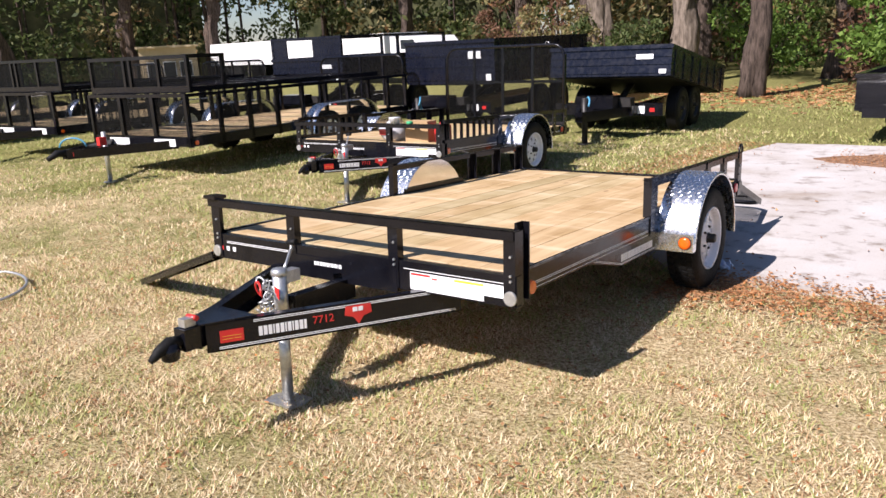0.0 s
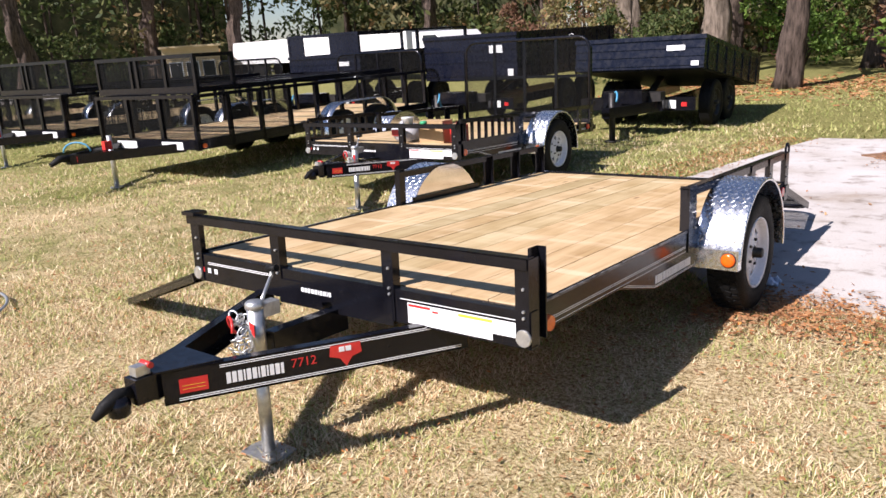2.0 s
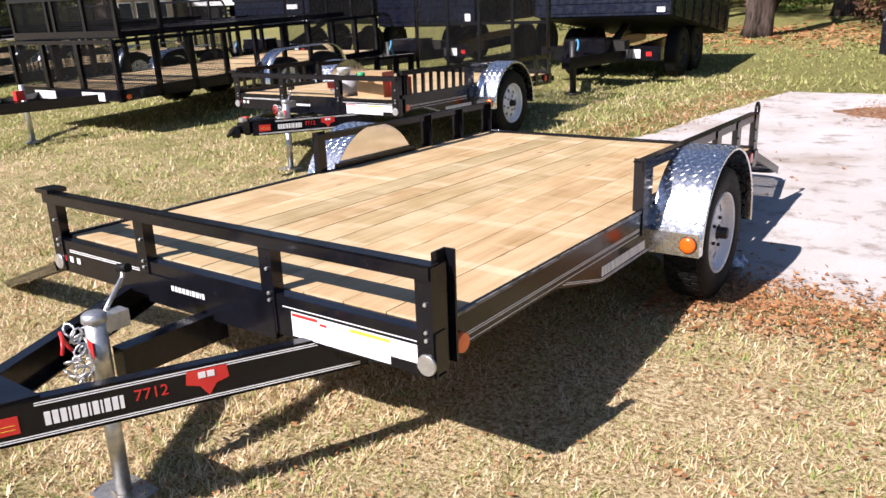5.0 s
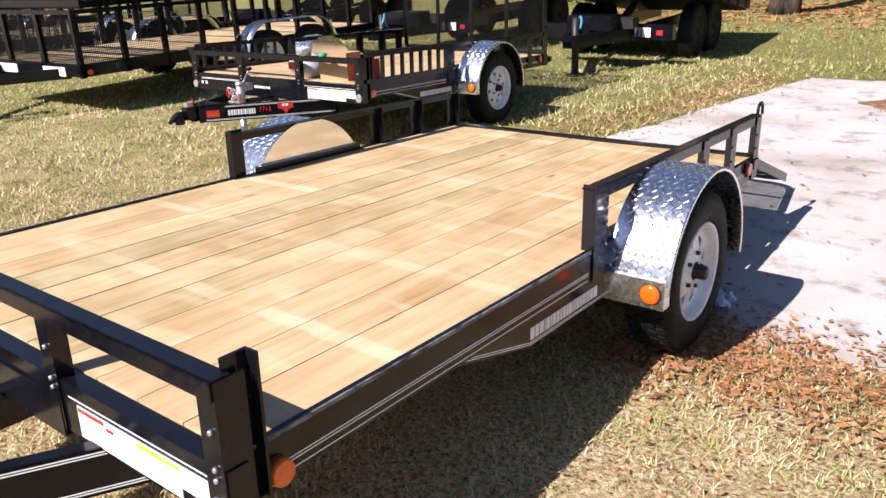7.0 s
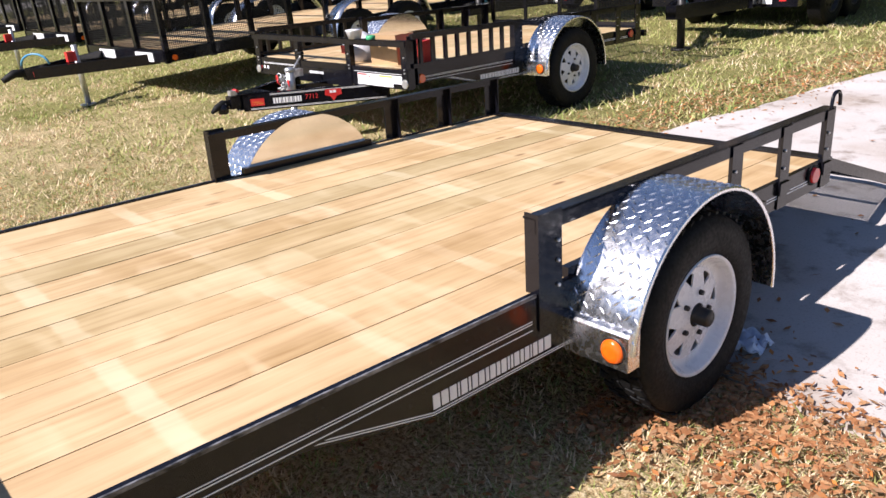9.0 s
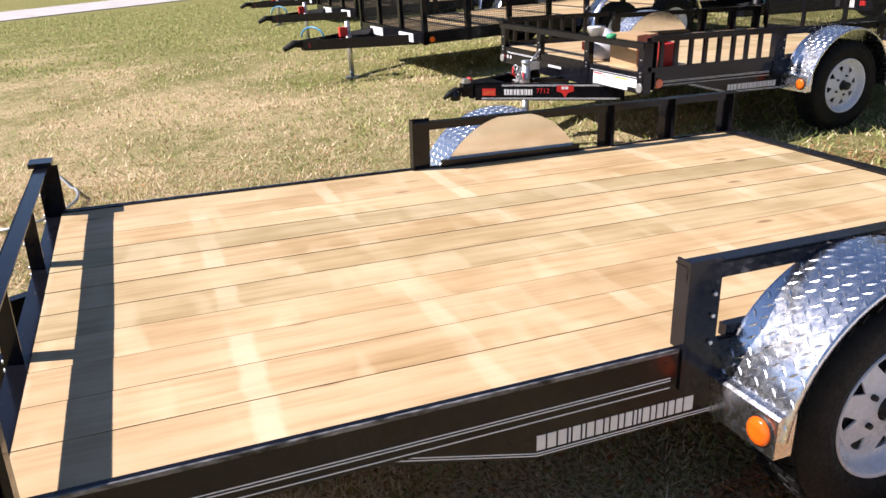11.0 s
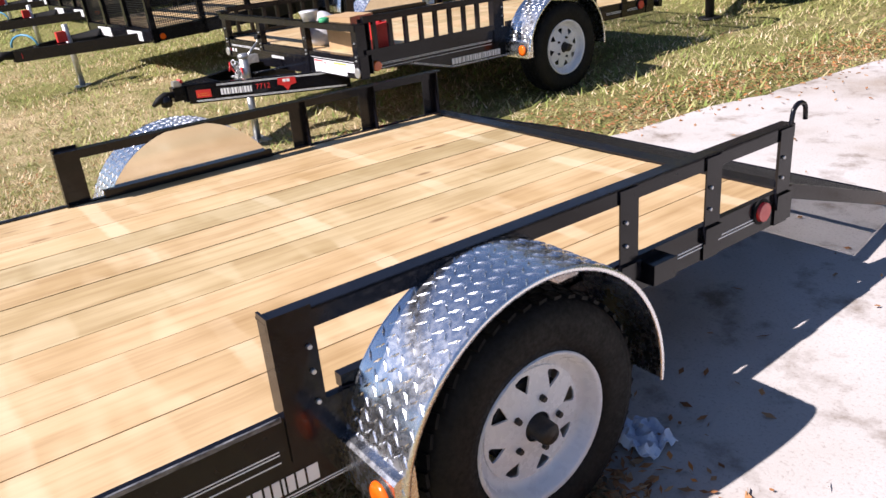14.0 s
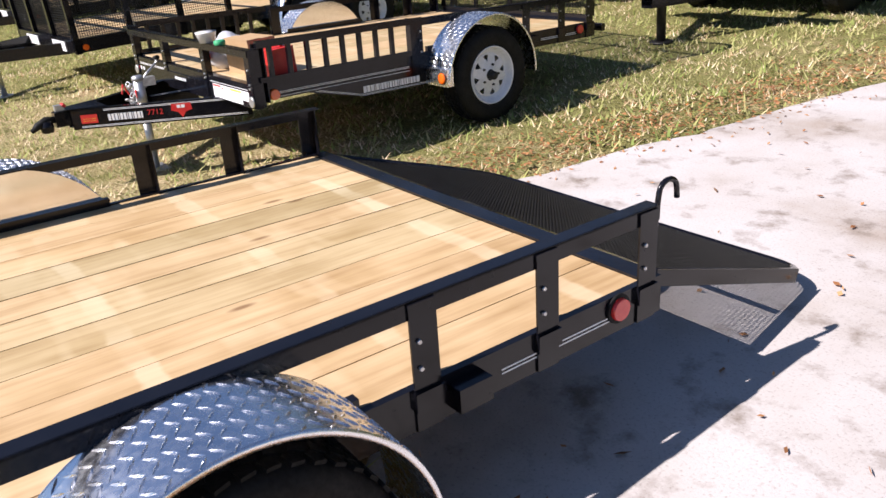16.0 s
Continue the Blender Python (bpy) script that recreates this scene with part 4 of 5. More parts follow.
def hose():
    bm = bmesh.new()
    pts = [(-6.05 + 0.42 * math.cos(a), 2.35 + 0.34 * math.sin(a), 0.03 + 0.05 * math.sin(a * 0.5)) for a in [-0.6 + j * 0.16 for j in range(18)]]
    pts += [(-6.9, 2.5, 0.03), (-7.6, 2.3, 0.025)]
    tube(bm, pts, 0.011, 8)
    return tagged(part("hose", bm, GALV), "grey coiled garden hose lying on the lawn", "hose")


hose()


def rag():
    bm = bmesh.new()
    n = 12
    vs = [[bm.verts.new((-1.50 + (i / n - 0.5) * 0.15, 5.335 + (j / n - 0.5) * 0.13, 0.022 + 0.05 * max(0, noise.noise((i * 0.45, j * 0.45, 2)) + 0.3))) for i in range(n + 1)] for j in range(n + 1)]
    for j in range(n):
        for i in range(n):
            bm.faces.new((vs[j][i], vs[j][i + 1], vs[j + 1][i + 1], vs[j + 1][i]))
    got = bmesh.ops.extrude_face_region(bm, geom=list(bm.faces))
    bmesh.ops.translate(bm, vec=(0, 0, -0.004), verts=[g for g in got["geom"] if isinstance(g, bmesh.types.BMVert)])
    return tagged(part("rag", bm, CLOTH), "crumpled pale blue rag on the concrete", "rag")


rag()

# ---- load on the second trailer ----
def on_second(u, v, w=DECK):
    return second.matrix_world @ Vector((u, v, w))


def cardboard_box():
    t = new("cardboard_box")
    p = on_second(0.62, 0.22)
    boxes("carton", [(-0.14, 0.14, -0.1, 0.1, 0, 0.22)], CARD, t, bevel=0.004)
    boxes("flap", [(-0.14, 0.14, -0.10, -0.002, 0.221, 0.225)], CARD, t)
    t.matrix_world = pose(p.x, p.y, p.z, 0, 0, 8)
    return tagged(t, "brown cardboard box on the trailer deck", "box")


cardboard_box()


def bag():
    bm = bmesh.new()
    bmesh.ops.create_icosphere(bm, subdivisions=3, radius=0.16)
    for v in bm.verts:
        d = noise.noise(v.co * 7) * 0.05
        v.co = v.co * (1 + d * 3)
        v.co.z = max(v.co.z * 0.8, -0.10) + 0.10
        if v.co.z > 0.18:
            v.co.x *= 0.6
            v.co.y *= 0.6
    for f in bm.faces:
        f.smooth = True
    ob = part("plastic_bag", bm, PLASTIC)
    p = on_second(0.22, 0.25)
    ob.location = p
    bm = bmesh.new()
    box(bm, -0.06, 0.06, -0.172, -0.162, 0.08, 0.14)
    part("print", bm, RED, ob, "red print")
    return tagged(ob, "bulging grey plastic bag on the trailer deck", "bag")


bag()


def tub():
    p = on_second(0.42, 0.02, 0.772)
    bm = bmesh.new()
    lathe(bm, [(0.001, 0), (0.05, 0), (0.065, 0.06), (0.068, 0.065), (0.001, 0.066)], (0, 0, 0), 20, "z")
    ob = part("plastic_tub", bm, WHITE)
    ob.location = p
    return tagged(ob, "small white plastic tub on the front rail", "tub")


tub()


def red_can():
    t = new("fuel_can")
    boxes("can_body", [(-0.06, 0.06, -0.09, 0.09, 0, 0.17)], RED, t, bevel=0.018)
    bm = bmesh.new()
    tube(bm, [(0, -0.06, 0.165), (0, -0.045, 0.205), (0, 0.035, 0.205), (0, 0.05, 0.165)], 0.011, 8)
    part("can_handle", bm, RED, t)
    bm = bmesh.new()
    rod(bm, (0, 0.072, 0.165), (0, 0.072, 0.192), 0.018, 0.016, 12)
    part("can_cap", bm, LABEL, t, "white cap")
    p = on_second(0.88, 0.26)
    t.matrix_world = pose(p.x, p.y, p.z, 0, 0, 12)
    return tagged(t, "small red plastic can beside the cardboard box", "can")


red_can()


def green_lid():
    # a green plastic lid, drawn as a plain solid disc
    p = on_second(0.62, 0.014, 0.772)
    bm = bmesh.new()
    lathe(bm, [(0.001, 0), (0.034, 0), (0.036, 0.004), (0.036, 0.022), (0.030, 0.027), (0.001, 0.028)], (0, 0, 0), 20, "z")
    ob = part("plastic_lid", bm, GREENP)
    ob.location = p
    return tagged(ob, "small green plastic lid on the front rail", "tape")


green_lid()

# ---- mesh-sided landscape trailers ----
def landscape_trailer(width, length, deck, rail, posts, label, axles=2, tongue_on=True, gate_high=0.92):
    """Black trailer with mesh sides; origin at the middle of its front end on the ground."""
    t = new("landscape_trailer")
    h = width / 2
    bw = BLACK
    boxes("frame", [(-h, -h + 0.08, 0, length, deck - 0.13, deck), (h - 0.08, h, 0, length, deck - 0.13, deck), (-h, h, 0, 0.08, deck - 0.13, deck), (-h, h, length - 0.08, length, deck - 0.13, deck)], bw, t, bevel=0.004)
    n = 10
    for k in range(n):
        w = (2 * h - 0.16) / n
        boxes("deck_board", [(-h + 0.08 + k * w, -h + 0.08 + (k + 1) * w - 0.006, 0.08, length - 0.08, deck - 0.035, deck + 0.004)], WOOD, t)
    boxes("top_rail", [(-h, -h + 0.05, 0, length, rail - 0.045, rail), (h - 0.05, h, 0, length, rail - 0.045, rail), (-h + 0.05, h - 0.05, 0, 0.05, rail - 0.045, rail)], bw, t, bevel=0.003)
    for k in range(posts + 1):
        v = k * (length - 0.06) / posts
        for u in (-h, h - 0.05):
            boxes("post", [(u, u + 0.05, v, v + 0.06, deck - 0.14, rail - 0.045)], bw, t, bevel=0.003)
    for k in (1, 2):
        u = -h + k * width / 3
        boxes("post", [(u - 0.035, u + 0.035, 0, 0.05, deck - 0.14, rail - 0.045)], bw, t, bevel=0.003)
    hm = rail - deck - 0.06
    wire_mesh("front_mesh", t, Matrix(((1, 0, 0, -h + 0.05), (0, 0, -1, 0.04), (0, 1, 0, deck), (0, 0, 0, 1))), width - 0.1, hm, 0.024, 0.0042)
    for u in (-h + 0.02, h - 0.02):
        wire_mesh("side_mesh", t, Matrix(((0, 0, 1, u), (1, 0, 0, 0.06), (0, 1, 0, deck), (0, 0, 0, 1))), length * 0.32, hm, 0.024, 0.0042)
    # labels on the front
    for u in (-0.45, 0.55):
        boxes("label_plate", [(u - 0.22, u + 0.22, -0.006, -0.002, deck - 0.13, deck - 0.03)], LABEL, t)
    for s in (1, -1):
        bm = bmesh.new()
        rod(bm, (s * (h - 0.03), 0.1, deck - 0.08), (s * (h + 0.02), 0.1, deck - 0.08), 0.03)
        part("marker_lamp", bm, AMBER, t)
        cen = length * 0.60
        for k in range(axles):
            v = cen + (k - (axles - 1) / 2) * 0.86
            wheel(t, s * (h + 0.125), s, v, 0.345, 0.345)
        bm = bmesh.new()
        r = 0.44
        sp = 0.86 * (axles - 1) / 2
        arc = [(cen - sp - r * math.cos(a), 0.36 + r * math.sin(a)) for a in [j * math.pi / 16 for j in range(0, 9)]] + [(cen + sp - r * math.cos(a), 0.36 + r * math.sin(a)) for a in [j * math.pi / 16 for j in range(8, 17)]]
        u0, u1 = sorted((s * h, s * (h + 0.25)))
        lo = [[bm.verts.new((u, p[0], p[1])) for p in arc] for u in (u0, u1)]
        for i in range(len(arc) - 1):
            bm.faces.new((lo[0][i], lo[0][i + 1], lo[1][i + 1], lo[1][i])).smooth = True
        got = bmesh.ops.extrude_face_region(bm, geom=list(bm.faces))
        bmesh.ops.translate(bm, vec=(0, 0, 0.006), verts=[g for g in got["geom"] if isinstance(g, bmesh.types.BMVert)])
        part("fender", bm, ALU, t, "bright tread plate fender")
    # raised gate at the rear
    wire_mesh("gate_mesh", t, Matrix(((1, 0, 0, -h + 0.08), (0, 0, -1, length), (0, 1, 0, deck), (0, 0, 0, 1))), width - 0.16, gate_high, 0.030, 0.0045)
    bm = bmesh.new()
    ring = [(-h + 0.08, deck), (-h + 0.08, deck + gate_high - 0.15)] + [(-h + 0.23 - 0.15 * math.cos(a), deck + gate_high - 0.15 + 0.15 * math.sin(a)) for a in [j * math.pi / 8 for j in range(1, 5)]]
    ring += [(-x, z) for x, z in ring[::-1]]
    tube(bm, [(x, length, z) for x, z in ring], 0.022, 8)
    for k in (1, 2, 3):
        x = -h + width * k / 4
        box(bm, x - 0.02, x + 0.02, length - 0.02, length + 0.01, deck, deck + gate_high - 0.01)
    part("ramp_gate", bm, bw, t)
    if tongue_on:
        zt = deck - 0.05
        for s in (1, -1):
            bm = bmesh.new()
            a, b = Vector((0.05 * s, -1.15, 0)), Vector((0.7 * s, 0.1, 0))
            d = (b - a).normalized()
            nn = Vector((d.y, -d.x, 0)) * s * 0.05
            slab(bm, [(a.x, a.y), (b.x, b.y), (b.x - nn.x, b.y - nn.y), (a.x - nn.x, a.y - nn.y)], (zt - 0.12, zt), "z")
            part("drawbar", bm, bw, t)
        boxes("warning_label", [(0.085, 0.089, -1.08, -0.98, zt - 0.09, zt - 0.03)], RED, t)
        bm = bmesh.new()
        tube(bm, [(0, -1.1, zt - 0.05), (0, -1.25, zt - 0.03), (0, -1.38, zt - 0.09)], [0.05, 0.045, 0.03], 10)
        part("coupler", bm, RUBBER, t)
        bm = bmesh.new()
        rod(bm, (0, -0.55, 0.0), (0, -0.55, deck + 0.12), 0.032, 0.032, 14)
        rod(bm, (0, -0.55, 0.0), (0, -0.55, 0.012), 0.09, 0.09, 14)
        part("jack", bm, GALV, t, "galvanised jack")
        bm = bmesh.new()
        tube(bm, [(-0.02 + 0.14 * math.cos(a), -1.0 + 0.1 * math.cos(a), zt + 0.02 + 0.12 * math.sin(a)) for a in [j * math.pi / 8 for j in range(9)]], 0.012, 6)
        part("cable", bm, BLUE, t, "blue brake cable")
        boxes("breakaway_box", [(0.02, 0.09, -0.68, -0.58, zt, zt + 0.11)], RED, t)
    return tagged(t, label, "trailer", "landscape trailers")


def stacked_body(width, length, bay, high, label):
    """A mesh-sided trailer body lying on the rails of the trailer below; origin at the middle of its front end, at its underside."""
    t = new("stacked_trailer_body")
    h = width / 2
    for u in (-h, h - 0.06):
        boxes("side_beam", [(u, u + 0.06, 0.06, length, 0.0, 0.07)], BLACK, t, bevel=0.003)
    boxes("front_beam", [(-h, h, 0, 0.06, -0.01, 0.08)], BLACK, t, bevel=0.003)
    for v in np.linspace(0.5, length - 0.06, 6):
        boxes("cross_member", [(-h + 0.06, h - 0.06, v, v + 0.05, 0.01, 0.06)], BLACK, t)
    boxes("front_top_rail", [(-h, h, 0, 0.05, high - 0.05, high)], BLACK, t, bevel=0.003)
    for u in (-h, -h + width * 0.36, -h + width * 0.42, h - width * 0.30, h - 0.05):
        boxes("post", [(u, u + 0.05, 0.002, 0.052, 0.08, high - 0.05)], BLACK, t, bevel=0.003)
    for u in (-h, h - 0.05):
        boxes("side_top_rail", [(u, u + 0.05, 0.052, bay, high - 0.05, high)], BLACK, t, bevel=0.003)
        boxes("end_post", [(u, u + 0.05, bay, bay + 0.05, 0.07, high)], BLACK, t, bevel=0.003)
        wire_mesh("side_mesh", t, Matrix(((0, 0, 1, u + 0.025), (1, 0, 0, 0.05), (0, 1, 0, 0.08), (0, 0, 0, 1))), bay - 0.05, high - 0.13, 0.024, 0.0042)
    wire_mesh("front_mesh", t, Matrix(((1, 0, 0, -h + 0.05), (0, 0, -1, 0.03), (0, 1, 0, 0.08), (0, 0, 0, 1))), width - 0.1, high - 0.13, 0.024, 0.0042)
    return tagged(t, label, "trailer", "stacked trailer bodies")


t3 = landscape_trailer(2.15, 5.1, 0.565, 1.14, 9, "black tandem-axle trailer with wire mesh sides and pine deck")
t3.matrix_world = pose(-9.89, 6.31, 0.0, -0.6, 0, 3.5)
t4 = landscape_trailer(2.15, 5.1, 0.565, 1.14, 8, "black mesh-sided landscape trailer parked in the row")
t4.matrix_world = pose(-14.1, 6.70, 0.0, -0.6, 0, 4.0)
t5 = landscape_trailer(2.15, 5.1, 0.565, 1.14, 8, "black mesh-sided trailer at the far end of the row")
t5.matrix_world = pose(-18.3, 7.0, 0.0, -0.6, 0, 4.0)
b3 = stacked_body(2.2, 4.2, 0.62, 0.50, "black mesh-sided trailer body stacked on another trailer")
b3.matrix_world = t3.matrix_world @ pose(-0.18, 0.22, 1.15)
b4 = stacked_body(2.3, 4.2, 0.62, 0.54, "black mesh-sided trailer body stacked on another trailer")
b4.matrix_world = t4.matrix_world @ pose(-0.10, 0.22, 1.15)

# ---- dump trailers ----
def dump_trailer(width, length, z0, z1, tilt, paint, label, frame_top=0.0, tongue_len=1.3, axle=0.0, spread=0.86, bed=0.36):
    """Steel dump body on a frame; origin at the middle of its front end on the ground; tilt lowers the rear."""
    t = new("dump_trailer")
    axle = axle or length * 0.52 + 0.43
    h = width / 2
    body = new("dump_body")
    body.parent = t
    body["label"] = "ribbed steel dump body"
    body.matrix_basis = Matrix.Translation((0, 0, z0)) @ Matrix.Rotation(-tilt, 4, "X")
    hh = z1 - z0
    boxes("front_wall", [(-h, h, 0, 0.05, 0, hh)], paint, body, bevel=0.006)
    for u in (-h, h - 0.05):
        boxes("side_wall", [(u, u + 0.05, 0.05, length, 0, hh)], paint, body, bevel=0.006)
    # floor in near-black rubber colour, so the underside looks shaded
    boxes("floor", [(-h + 0.05, h - 0.05, 0.05, length, -0.02, 0.06)], RUBBER, body)
    boxes("tail_gate", [(-h + 0.05, h - 0.05, length - 0.05, length, 0.06, hh)], paint, body)
    boxes("rim_rail", [(-h - 0.02, h + 0.02, -0.025, 0.065, hh, hh + 0.06), (-h - 0.02, -h + 0.07, 0.065, length, hh, hh + 0.06), (h - 0.07, h + 0.02, 0.065, length, hh, hh + 0.06)], paint, body, bevel=0.006)
    for z in (0.10 * hh, 0.42 * hh, 0.70 * hh):
        boxes("rib", [(-h, h, -0.014, 0, z, z + 0.03)], paint, body, bevel=0.006)
    for k in range(7):
        v = 0.15 + k * (length - 0.4) / 6
        for u0, u1 in ((h, h + 0.014), (-h - 0.014, -h)):
            boxes("stake", [(u0, u1, v, v + 0.08, 0.0, hh)], paint, body, bevel=0.005)
    boxes("name_plate", [(h * 0.45, h * 0.72, -0.020, -0.015, hh * 0.62, hh * 0.80)], LABEL, body)
    boxes("name_plate", [(h * 0.82, h * 0.93, -0.020, -0.015, hh * 0.08, hh * 0.24)], LABEL, body)
    if frame_top:
        for u in (-h, h - 0.06):
            for v in (0.0, length * 0.5, length - 0.06):
                boxes("side_post", [(u, u + 0.06, v, v + 0.06, hh + 0.06, hh + frame_top)], paint, body)
            boxes("upper_rail", [(u, u + 0.06, 0, length, hh + frame_top, hh + frame_top + 0.05)], paint, body)
        boxes("upper_rail", [(-h + 0.06, h - 0.06, 0, 0.06, hh + frame_top, hh + frame_top + 0.05)], paint, body)
        for u0, u1 in ((-h + 0.06, -h * 0.55), (h * 0.2, h - 0.06)):
            boxes("upper_panel", [(u0, u1, 0.01, 0.04, hh + 0.06, hh + frame_top)], paint, body)
    for u in (-0.45, 0.40):
        boxes("chassis_beam", [(u, u + 0.08, -0.2, length * 0.96, bed, bed + 0.16)], BLACK, t, bevel=0.006)
    for s in (1, -1):
        for v in (axle - spread / 2, axle + spread / 2):
            # DARK rims paint in the shade that falls below the bed
            wheel(t, s * (h - 0.20), s, v, 0.36, 0.36, DARK)
        bm = bmesh.new()
        slab(bm, [(0.06 * s, -tongue_len), (0.52 * s, 0), (0.44 * s, 0), (-0.0 * s, -tongue_len)], (bed, bed + 0.15), "z")
        part("drawbar", bm, BLACK, t)
    boxes("tool_box", [(-0.30, 0.30, -0.55, -0.25, bed + 0.15, bed + 0.33)], BLACK, t, bevel=0.01)
    boxes("battery_box", [(0.16, 0.48, -0.28, -0.08, bed + 0.15, bed + 0.28)], DARK, t, bevel=0.006)
    boxes("name_bar", [(0.24, 0.62, -0.025, -0.02, bed + 0.02, bed + 0.14)], LABEL, t)
    boxes("red_reflector", [(0.70, 0.78, -0.025, -0.02, bed + 0.05, bed + 0.11)], RED, t)
    boxes("cross_beam", [(-h + 0.1, h - 0.1, -0.02, 0.1, bed - 0.01, bed + 0.18)], BLACK, t, bevel=0.006)
    bm = bmesh.new()
    rod(bm, (0, -tongue_len * 0.8, 0.0), (0, -tongue_len * 0.8, 0.70), 0.045, 0.045, 12)
    rod(bm, (0, -tongue_len * 0.8, 0.0), (0, -tongue_len * 0.8, 0.02), 0.11, 0.11, 12)
    part("jack", bm, DARK, t)
    bm = bmesh.new()
    tube(bm, [(0.1 * math.cos(a), -tongue_len + 0.15 + 0.12 * a, bed + 0.22 + 0.13 * math.sin(a * 1.3)) for a in [j * 0.3 for j in range(12)]], 0.014, 6)
    part("cable", bm, BLUE, t, "pale blue cable")
    bm = bmesh.new()
    rod(bm, (0, 0.4, bed + 0.12), (0, length * 0.40, z0 - 0.30 * math.sin(tilt) * length * 0.4 - 0.05), 0.06, 0.05, 12)
    part("lift_ram", bm, DARK, t)
    return tagged(t, label, "dump trailer", "dump trailers")


d1 = dump_trailer(2.02, 3.2, 0.96, 1.37, radians(9.0), NAVY, "navy dump trailer with its bed tilted", 0, 1.15, 1.40, 0.72)
d1.matrix_world = pose(-5.24, 11.75, 0, 0, 0, 2.5)
d2 = dump_trailer(1.95, 4.0, 0.86, 1.58, 0, NAVY, "dark navy high-sided dump trailer", 0)
d2.matrix_world = pose(-8.42, 11.85, 0, 0, 0, 2)
d3 = dump_trailer(2.0, 4.0, 0.92, 1.37, 0, NAVY, "navy dump trailer with a raised side frame", 0.44)
d3.matrix_world = pose(-12.32, 12.05, 0, 0, 0, 3)
d4 = dump_trailer(2.2, 4.0, 0.44, 0.88, 0, BLACK, "black low dump trailer at the lawn's edge", 0, 0.2)
d4.matrix_world = pose(-0.60, 11.85, 0, 0, 0, -2)

# ---- lorry and shed in the distance ----
def box_lorry():
    t = new("box_lorry")
    boxes("box_body", [(-15.0, 0.0, 0, 2.4, 0.95, 2.05)], TRUCKWHITE, t, "white box body", 0.04)
    boxes("chassis", [(-7.8, 2.6, 0.4, 2.0, 0.55, 0.93)], DARK, t)
    bm = bmesh.new()
    slab(bm, [(0.25, 0.6), (2.9, 0.6), (2.9, 1.35), (2.2, 1.4), (1.7, 1.85), (0.25, 1.9)], (0.1, 2.3), "y")
    cab = part("cab", bm, TRUCKWHITE, t, "white cab", 0.05)
    bm = bmesh.new()
    slab(bm, [(0.9, 1.4), (1.95, 1.4), (1.65, 1.75), (0.9, 1.75)], (0.085, 0.098), "y")
    part("side_window", bm, GLASS, cab)
    for x in (-13.5, -12.3, 2.1):
        for y in (0.25, 2.15):
            bm = bmesh.new()
            rod(bm, (x, y - 0.14, 0.5), (x, y + 0.14, 0.5), 0.5, 0.5, 24)
            part("wheel", bm, RUBBER, t)
    return tagged(t, "white box lorry parked by the trees", "lorry")


lorry = box_lorry()
lorry.matrix_world = pose(-20.7, 24.6, 0, 0, 0, -10)


def shed():
    t = new("shed")
    boxes("wall", [(0, 4.2, 0, 3, 0, 2.0)], TAN, t)
    boxes("upper_wall", [(0, 1.0, -0.02, 0, 2.0, 2.5), (3.2, 4.2, -0.02, 0, 2.0, 2.5), (0, 4.2, 0, 3, 2.0, 2.5)], TAN, t)
    boxes("roof", [(-0.2, 4.4, -0.3, 3.2, 2.5, 2.62)], TAN, t, bevel=0.02)
    for x in (0.5, 1.7, 2.9):
        w = boxes("window", [(x, x + 0.85, -0.03, -0.012, 0.7, 1.6)], GLASS, t)
        boxes("window_frame", [(x - 0.06, x, -0.05, -0.005, 0.64, 1.66), (x + 0.85, x + 0.91, -0.05, -0.005, 0.64, 1.66), (x, x + 0.85, -0.05, -0.005, 1.6, 1.66), (x, x + 0.85, -0.05, -0.005, 0.64, 0.7)], WHITE, w)
    return tagged(t, "small tan wooden shed with windows", "shed")


sh = shed()
sh.matrix_world = pose(-35.6, 23.2, 0, 0, 0, 56) @ Matrix.Diagonal((0.66, 0.8, 0.80, 1))

# ---- trees and undergrowth ----
def leaf_quads(centres, size, rng):
    n = len(centres)
    a = rng.normal(size=(n, 3))
    a /= np.linalg.norm(a, axis=1)[:, None]
    b = np.cross(a, rng.normal(size=(n, 3)))
    b /= np.linalg.norm(b, axis=1)[:, None]
    s = size * rng.uniform(0.6, 1.3, size=(n, 1))
    a, b = a * s, b * s * 0.5
    return np.stack([centres - a, centres - b * 0.9, centres + a, centres + b * 0.9], axis=1)


def clump_points(centre, radius, n, rng, squash=0.7):
    p = rng.normal(size=(n, 3))
    p /= np.linalg.norm(p, axis=1)[:, None]
    p *= radius * rng.uniform(0.45, 1.0, size=(n, 1)) ** 0.6
    p[:, 2] *= squash
    return p + np.array(centre)


